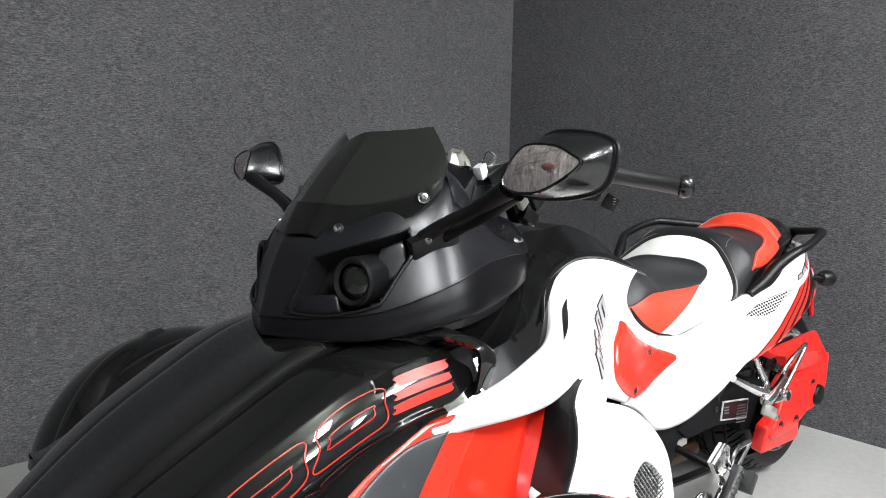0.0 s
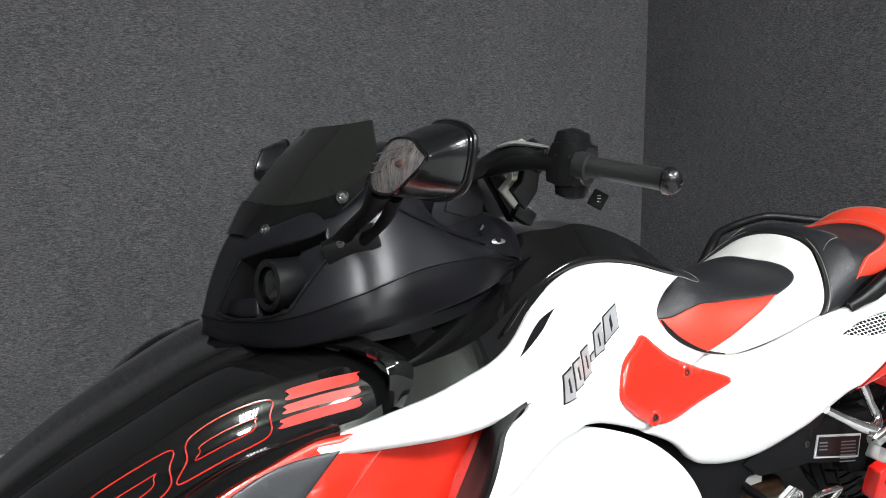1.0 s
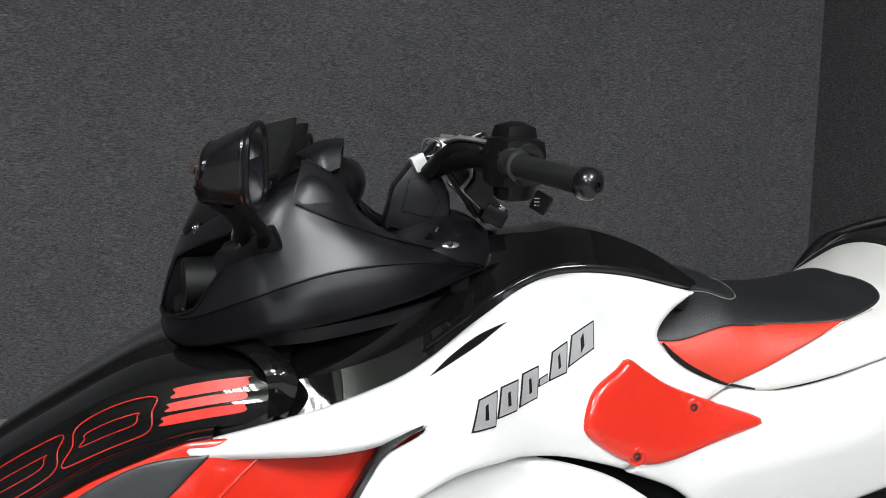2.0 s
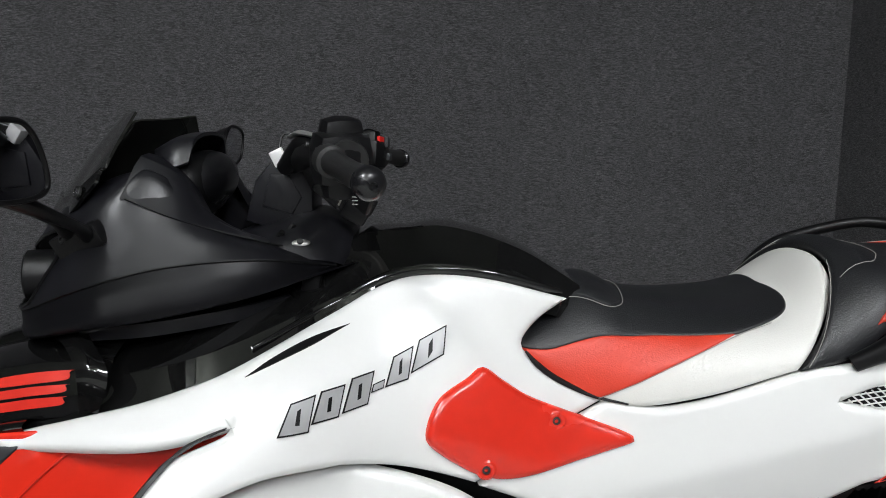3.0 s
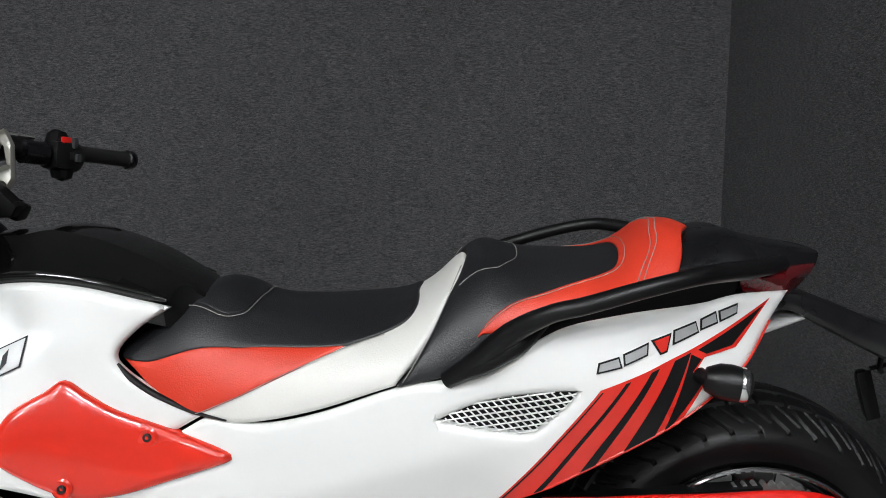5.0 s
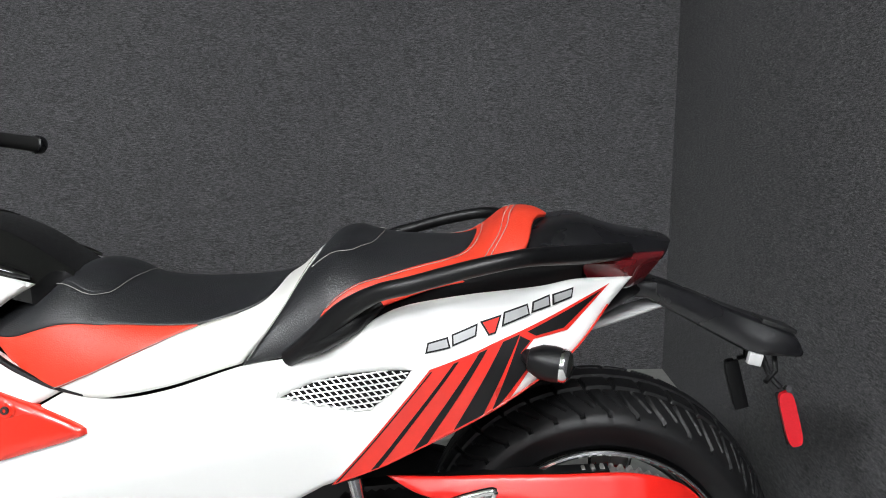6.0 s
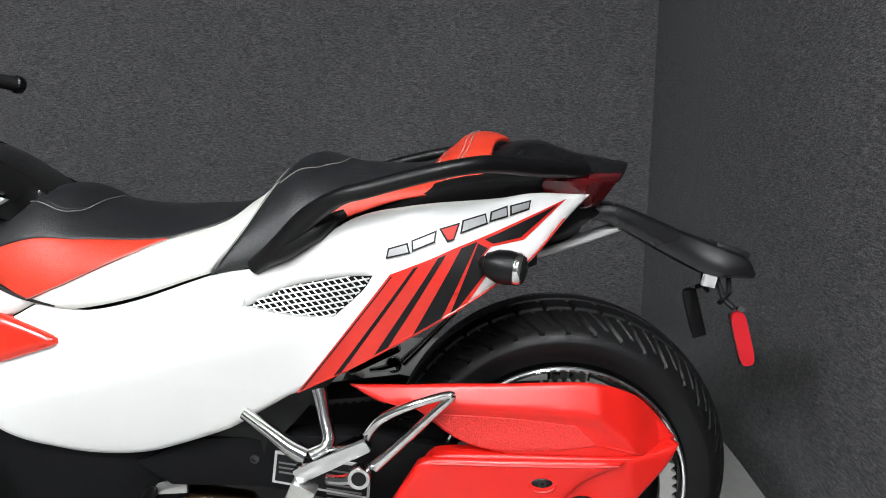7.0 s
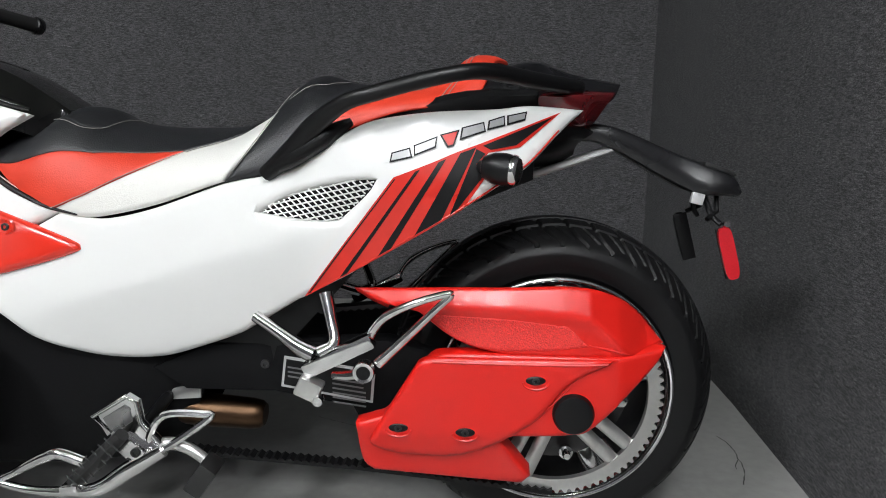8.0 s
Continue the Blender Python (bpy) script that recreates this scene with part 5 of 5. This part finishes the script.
for k in range(5):
    for dd in (-5, 5):
        a = radians(72 * k + dd + 14)
        d = Vector((math.cos(a), 0, math.sin(a)))
        c0 = Vector(C)
        part("spoke", tube([c0 + d * .05 + Vector((0, -.085, 0)), c0 + d * .12 + Vector((0, -.075, 0)), c0 + d * .190 + Vector((0, -.070, 0))], [.022, .019, .021], 12, flat=.6, up=(0, 1, 0)), CHROME, rw)
part("hub", lathe([(0, -.13), (.045, -.13), (.06, -.11), (.06, .1), (0, .1)], C, (0, 1, 0), 36), STEEL, rw)
# toothed belt sprocket
b = bmesh.new()
N = 78
ring_o, ring_i = [], []
for i in range(N * 4):
    a = 2 * math.pi * i / (N * 4)
    r = .1905 if i % 4 in (0, 1) else .1835
    ring_o.append((r * math.cos(a), r * math.sin(a)))
    ring_i.append((.163 * math.cos(a), .163 * math.sin(a)))
lay = [[b.verts.new((C[0] + x, y, C[2] + z)) for x, z in rg] for rg, y in ((ring_i, -.115), (ring_i, -.127), (ring_o, -.127), (ring_o, -.115))]
for p, q in zip(lay, lay[1:] + lay[:1]):
    for i in range(N * 4):
        j = (i + 1) % (N * 4)
        b.faces.new((p[i], p[j], q[j], q[i]))
spr = part("sprocket", b, SILVER, rw, "polished toothed belt sprocket", 25)
for k in range(5):
    a = radians(72 * k + 30)
    d = Vector((math.cos(a), 0, math.sin(a)))
    e = Vector((-math.sin(a), 0, math.cos(a)))
    for w in (-.02, .02):
        part("sprocket_arm", tube([Vector(C) + d * .05 + e * w * .8 + Vector((0, -.122, 0)), Vector(C) + d * .166 + e * w + Vector((0, -.121, 0))], .013, 8, flat=.35, up=(0, 1, 0)), SILVER, spr)
for k in range(5):
    a = radians(72 * k + 66)
    part("sprocket_bolt", lathe([(0, .014), (.006, .014), (.0075, .010), (.0085, .0), (.013, -.002), (.013, -.012)], (C[0] + .118 * math.cos(a), -.118, C[2] + .118 * math.sin(a)), (0, -1, 0), 12), CHROME, spr)
part("brake_disc", lathe([(.09, -.09), (.135, -.09), (.135, -.084), (.09, -.084)], C, (0, 1, 0), 60), STEEL, rw)

# ---- belt guard ----
RIDGE = [(-.345, .480), (-.257, .487), (-.184, .481), (-.093, .478), (-.003, .472), (.042, .466), (.075, .438), (.108, .405), (.14, .37)]


def guard(x, z):
    return (x, -.216 + .25 * max(0.0, .27 - z) + .30 * max(0.0, x - .09), z)


def fin(x, z):
    """The fin's outer face: bevelled inward above the ridge, dished below it."""
    d = z - np.interp(x, *zip(*RIDGE))
    y = -.210 + .30 * max(0.0, x - .09)
    return (x, y + (.55 * d if d > 0 else .28 * min(-d, .018) - .10 * max(0.0, -d - .030)), z)


INSET = [(-.226, .470, 1), (-.093, .464), (.004, .453, 1), (.040, .420, 1), (-.02, .413), (-.091, .410, 1), (-.143, .416), (-.188, .436)]
UP = [(-.345, .508, 1), (-.193, .511), (-.093, .512), (.015, .514), (.069, .503), (.116, .476), (.172, .415, 1), (.10, .402), (-.09, .403, 1), (-.150, .416), (-.192, .436), (-.238, .472, 1), (-.30, .488)]
LOW = [(-.224, .390, 1), (-.205, .402), (-.136, .405), (.0, .404), (.10, .404), (.171, .417, 1), (.153, .385), (.097, .325), (.045, .274), (.017, .266), (-.02, .262), (-.105, .259, 1), (-.046, .179, 1), (-.060, .163, 1), (-.315, .183, 1), (-.334, .205), (-.343, .279, 1), (-.314, .288), (-.285, .304)]
PLATE = [(-.238, .390, 1), (-.212, .399), (-.109, .399), (.086, .401, 1), (.011, .358), (-.033, .303), (-.078, .268), (-.115, .245), (-.18, .222), (-.275, .224, 1), (-.318, .243), (-.306, .276)]
gu = patch("belt_guard", LOW, guard, RED_PLASTIC, V, "red textured plastic belt guard", out=0, roll=.008, thick=.03, res=.010)
patch("guard_plate", PLATE, guard, RED_PLASTIC, gu, "raised red face of the guard", out=.008, roll=.010, thick=.012, res=.010)
patch("guard_fin", UP, fin, RED_PLASTIC, gu, "red upper fin of the guard", out=.004, roll=.006, thick=.03, res=.006)
# the inset's paler red puts its gloss highlight into the colour
patch("guard_inset", INSET, fin, material("grained_red_sheen", (0.70, 0.030, 0.024), 0.42, vary=0.30, grain=420, big=330, bump=0.9), gu, "speckled red grip texture, paler for its gloss highlight", out=.0055, roll=.002, thick=.003, res=.008)
part("guard_crease", tube([tuple(Vector(guard(x, z)) + Vector((0, -.0075, 0))) for x, z in cr([(-.215, .393), (-.10, .392), (0, .392), (.07, .395)], 6)], .0022, 6), RED_PLASTIC, gu)
part("guard_crease", tube([tuple(Vector(guard(x, z)) + Vector((0, -.0005, 0))) for x, z in cr([(-.085, .262), (-.04, .298), (.012, .352)], 6)], [.001, .003, .001], 6), RED_PLASTIC, gu)
part("guard_crease", tube([tuple(Vector(fin(x, z)) + Vector((0, -.0045, 0))) for x, z in cr([(.040, .422), (.07, .416), (.106, .408)], 6)], [.001, .0022, .001], 6), RED_PLASTIC, gu)
part("guard_cap", lathe([(0, .010), (.022, .011), (.031, .009), (.034, .004), (.035, -.01)], (.018, -.218, .307), (0, -1, 0), 40), BLACK, gu, "round black axle cap")
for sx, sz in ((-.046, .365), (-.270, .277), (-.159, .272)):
    # not sunk in: a black oval paints the shade of each recess
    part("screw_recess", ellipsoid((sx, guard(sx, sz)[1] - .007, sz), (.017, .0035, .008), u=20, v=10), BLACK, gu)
    screw((sx, guard(sx, sz)[1] - .011, sz), (0, -1, 0), .006, gu, STEEL)
    part("recess_lip", tube([(sx + .021 * math.cos(a), guard(sx, sz)[1] - .0085, sz - .003 + .012 * math.sin(a)) for a in np.linspace(math.pi, 2 * math.pi, 14)], .0018, 5), RED_PLASTIC, gu)

# ---- swing arm, belt, exhaust ----
sw = part("swing_arm", prism([(-.72, .34), (-.62, .385), (-.30, .40), (-.05, .345), (-.02, .27), (-.28, .235), (-.345, .246), (-.36, .275), (-.50, .30), (-.66, .30)], -.14, -.09, .006), DULL, V, "black swing arm with a specification label")
st = part("spec_label", prism([(-.487, .312), (-.480, .368), (-.319, .345), (-.324, .285)], -.1435, -.1405, 0), PAPER, sw, "grey specification label")
part("label_field", prism([(-.482, .316), (-.476, .363), (-.324, .341), (-.328, .290)], -.1445, -.1438, 0), BLACK, st)
for k in range(7):
    z = .352 - .0085 * k
    for x0, x1 in (((-.474, -.445), (-.395, -.340)) if k < 3 else ((-.395, -.336),)):
        part("label_bar", prism([(x0, z - .004 - .14 * (x0 + .48)), (x0, z - .001 - .14 * (x0 + .48)), (x1, z - .001 - .14 * (x1 + .48)), (x1, z - .004 - .14 * (x1 + .48))], -.1455, -.1447, 0), DIM, st)
part("swing_arm_far", prism([(-.72, .34), (-.30, .40), (-.02, .345), (-.02, .27), (-.36, .28), (-.66, .30)], .12, .15, .006), DULL, V)
screw((-.515, -.142, .352), (0, -1, 0), .008, sw, STEEL)
b = bmesh.new()
belt_lo = [(-.95, .205), (-.66, .172), (-.35, .150), (-.1, .125), (0, .115)]
belt_hi = [(-.95, .36), (-.66, .425), (-.4, .455), (-.2, .475), (0, .49)]
for L, sgn in ((belt_lo, 1), (belt_hi, -1)):
    P = even(cr(L, 8), .0073)
    rows = []
    for i, (x, z) in enumerate(P):
        t = .010 if i % 2 else .005
        rows.append([(x, -.135, z), (x, -.108, z), (x, -.108, z + sgn * t), (x, -.135, z + sgn * t)])
    grid_bm(rows, b, closed=True)
part("drive_belt", b, RUBBER, V, "black toothed drive belt", 25)
part("exhaust", lathe([(.0, -.005), (.020, -.005), (.026, .002), (.029, .02), (.031, .09), (.030, .14), (.026, .17), (.022, .25)], (-.540, -.085, .232), (-1, 0, .06), 32), BRONZE, V, "heat-tinted bronze exhaust pipe")
part("exhaust_clamp", prism([(-.712, .282), (-.700, .294), (-.650, .303), (-.640, .300), (-.640, .278), (-.690, .274)], -.126, -.120, .002), SILVER, V, "pale metal exhaust bracket")
screw((-.698, -.127, .284), (0, -1, 0), .007, bpy.data.objects["exhaust_clamp"], STEEL)

# engine mass in shadow
part("engine", rail_skin([[(-1.25, 0, .55), (-1.0, 0, .52), (-.75, 0, .48), (-.6, 0, .42)], [(-1.25, -.12, .52), (-1.0, -.12, .50), (-.75, -.12, .45), (-.6, -.10, .40)], [(-1.25, -.15, .38), (-1.0, -.145, .36), (-.75, -.14, .34), (-.62, -.11, .33)], [(-1.25, -.14, .16), (-1.0, -.13, .15), (-.80, -.12, .16), (-.68, -.09, .20)], [(-1.25, 0, .14), (-1.0, 0, .13), (-.8, 0, .15), (-.68, 0, .19)]], 5, 4), DULL, V, "black engine cover")
part("undertray", prism([(-2.15, .2), (-2.15, .30), (-1.2, .30), (-1.1, .14), (-1.9, .14)], -.22, .22, .01), DULL, V)


# ---- foot pegs ----
def loop(parent, pts, r, mat, name, y):
    return part(name, tube(cr([(x, y, z) for x, z in pts], 5, True), r, 8, closed=True, up=(0, 1, 0)), mat, parent)


for sg in (1, -1):
    def Y(v):
        return -v * sg
    pp = part("passenger_peg", tube(cr([(-.515, Y(.185), .452), (-.47, Y(.20), .428), (-.434, Y(.215), .410), (-.405, Y(.225), .400)], 5), [.010, .011, .014, .016], 10), CHROME, V, "chromed folding passenger foot peg")
    part("peg_strut", tube(cr([(-.395, Y(.185), .495), (-.384, Y(.20), .455), (-.376, Y(.215), .418), (-.40, Y(.225), .402)], 5), [.012, .010, .011, .014], 10), CHROME, pp)
    part("peg_guard", tube(cr([(-.318, Y(.23), .428), (-.306, Y(.235), .452), (-.285, Y(.24), .474), (-.24, Y(.245), .497), (-.192, Y(.245), .512), (-.186, Y(.245), .508), (-.205, Y(.245), .490), (-.262, Y(.24), .432), (-.302, Y(.235), .392)], 6), [.008, .0075, .0075, .0065, .006, .006, .0065, .008, .010], 10), CHROME, pp)
    part("peg_arm", block((.125, .030, .026), Matrix.Translation((-.365, Y(.235), .405)) @ pose(0, 0, 0, 0, -27, 0), .006), CHROME, pp)
    part("peg_arm", tube(cr([(-.375, Y(.24), .372), (-.345, Y(.245), .375), (-.318, Y(.245), .384)], 5), [.006, .008, .012], 8), CHROME, pp)
    part("peg_pivot", lathe([(.0112, -.004), (.0115, .005), (.0165, .006), (.018, .0), (.018, -.012)], (-.322, Y(.255), .384), (0, -sg, 0), 24), CHROME, pp)
    part("peg_bore", lathe([(0, .002), (.011, .002), (.011, -.004)], (-.322, Y(.258), .384), (0, -sg, 0), 20), BLACK, pp)
    part("peg_foot", block((.040, .030, .032), Matrix.Translation((-.412, Y(.245), .352)) @ pose(0, 0, 0, 0, 25, 0), .004), SILVER, pp)
    part("peg_bolt", lathe([(0, .006), (.008, .006), (.009, 0), (.009, -.01)], (-.395, Y(.26), .336), (0, -sg, 0), 12), CHROME, pp)

    rpg = part("rider_peg", tube(cr([(-.938, Y(.265), .181), (-.905, Y(.265), .197), (-.879, Y(.268), .213), (-.845, Y(.27), .230), (-.821, Y(.27), .237), (-.783, Y(.268), .223)], 5), [.006, .007, .008, .009, .010, .010], 12), CHROME, V, "chromed rider foot peg and heel guard")
    part("peg_rail", tube(cr([(-.938, Y(.265), .180), (-.874, Y(.268), .169), (-.806, Y(.27), .170), (-.758, Y(.27), .178), (-.708, Y(.268), .211), (-.649, Y(.265), .247)], 5), [.006, .007, .009, .013, .015, .012], 12), CHROME, rpg)
    part("heel_plate", prism([(-.764, .301), (-.706, .338), (-.689, .328), (-.684, .292), (-.647, .247), (-.698, .208), (-.731, .240), (-.739, .269)], Y(.262), Y(.246), .005), CHROME, rpg)
    # added inset, grey in place of the dark reflections on the chrome plate
    part("heel_reflection", prism([(-.748, .297), (-.710, .322), (-.701, .317), (-.698, .293), (-.727, .273), (-.737, .277)], Y(.2650), Y(.255), .004), DARK_REFLECTION, rpg)
    part("heel_rim", tube([(x, Y(.264), z) for x, z in ((-.738, .270), (-.763, .300), (-.706, .336), (-.690, .327), (-.685, .292), (-.655, .256))], .0042, 10), CHROME, rpg)
    part("heel_step", prism([(-.728, .262), (-.706, .274), (-.676, .244), (-.690, .226), (-.712, .240)], Y(.276), Y(.255), .004), CHROME, rpg)
    screw((-.690, Y(.278), .246), (0, -sg, 0), .008, rpg, STEEL)
    loop(rpg, [(-.672, .268), (-.645, .306), (-.580, .310), (-.572, .303), (-.645, .250), (-.662, .252)], .0062, CHROME, "heel_guard", Y(.265))
    rub = part("peg_rubber", tube([(-.782, Y(.298), .203), (-.740, Y(.302), .244), (-.698, Y(.298), .287)], [.015, .0165, .014], 10, flat=.8), GRIP, rpg)
    for k in range(7):
        f = .1 + .13 * k
        part("rib", tube([(-.782 + .084 * f - .011, Y(.314), .203 + .084 * f + .011), (-.782 + .084 * f + .011, Y(.314), .203 + .084 * f - .011)], .0013, 6), GRIP, rub)
    part("peg_tip", block((.030, .03, .014), Matrix.Translation((-.783, Y(.302), .198)) @ pose(0, 0, 0, 0, -8, 0), .003), CHROME, rpg)
    part("pedal_arm", tube(cr([(-.696, Y(.25), .238), (-.649, Y(.25), .250), (-.612, Y(.252), .243), (-.568, Y(.255), .212)], 5), [.012, .011, .010, .009], 10), SILVER, rpg)
    part("pedal_pad", block((.056, .05, .032), Matrix.Translation((-.584, Y(.265), .204)) @ pose(0, 0, 0, 0, -55, 0), .005), GRIP, rpg)
    part("peg_mount", tube([(-.70, Y(.25), .262), (-.70, Y(.13), .28)], .011, 10), BLACK, rpg)

# ---- front wheels and fenders ----
for sg in (1, -1):
    C1 = (-1.755, -.60 * sg, .293)
    fw = part("front_wheel", lathe([(.185, -.08), (.192, -.082), (.180, -.06), (.170, 0), (.180, .06), (.192, .082), (.185, .08)], C1, (0, 1, 0), 48), SILVER, V, "silver front wheel")
    tyre(fw, C1, .293, .175, .184, 420, 46)
    for k in range(5):
        a = radians(72 * k)
        d = Vector((math.cos(a), 0, math.sin(a)))
        part("spoke", tube([Vector(C1) + d * .03, Vector(C1) + d * .182], [.022, .014], 8), SILVER, fw)
    # crowned mudguard: a shell with a bead along its outer edge and a raised curved blade over the crown

    def crown(a, k, lift=0.0):
        r = .322 + .010 * math.sin(a) - .040 * abs(k) ** 2.2 + lift
        return (C1[0] + 1.04 * r * math.cos(a), C1[1] + k * (.092 + .016 * math.sin(a)) * -sg, C1[2] - .002 + r * math.sin(a))
    b = grid_bm([[crown(a, k) for k in np.linspace(-1, 1, 17)] for a in np.radians(np.linspace(12, 168, 44))])
    bmesh.ops.recalc_face_normals(b, faces=b.faces[:])
    bmesh.ops.solidify(b, geom=b.faces[:], thickness=.006)
    fe = part("fender", b, GLOSS, V, "gloss black front mudguard with a raised curved blade")
    part("edge_bead", tube([crown(a, .93, .002) for a in np.radians(np.linspace(62, 166, 36))], [.002, .007, .008, .008, .004], 10), GLOSS, fe)
    for k0, k1, a0, a1, w in ((-.95, .25, 166, 96, .30), (-.98, -.35, 122, 58, .26)):
        rows = []
        for f in np.linspace(0, 1, 26):
            a, k = radians(a0 + (a1 - a0) * f), k0 + (k1 - k0) * f ** 1.7
            h = .012 * math.sin(math.pi * min(1, f * 1.1 + .05)) ** .6 if f < .9 else .006
            rows.append([crown(a, k + w * q, h * (1 - q * q)) for q in np.linspace(-1, 1, 9)])
        part("blade", grid_bm(rows), GLOSS, fe)
    for z0, z1 in ((.24, .28), (.40, .44)):
        part("control_arm", tube([(-1.60, -.2 * sg, z0), (-1.70, -.58 * sg, z1 - .06)], .018, 8), BLACK, V)
        part("control_arm", tube([(-1.85, -.2 * sg, z0), (-1.72, -.58 * sg, z1 - .06)], .018, 8), BLACK, V)
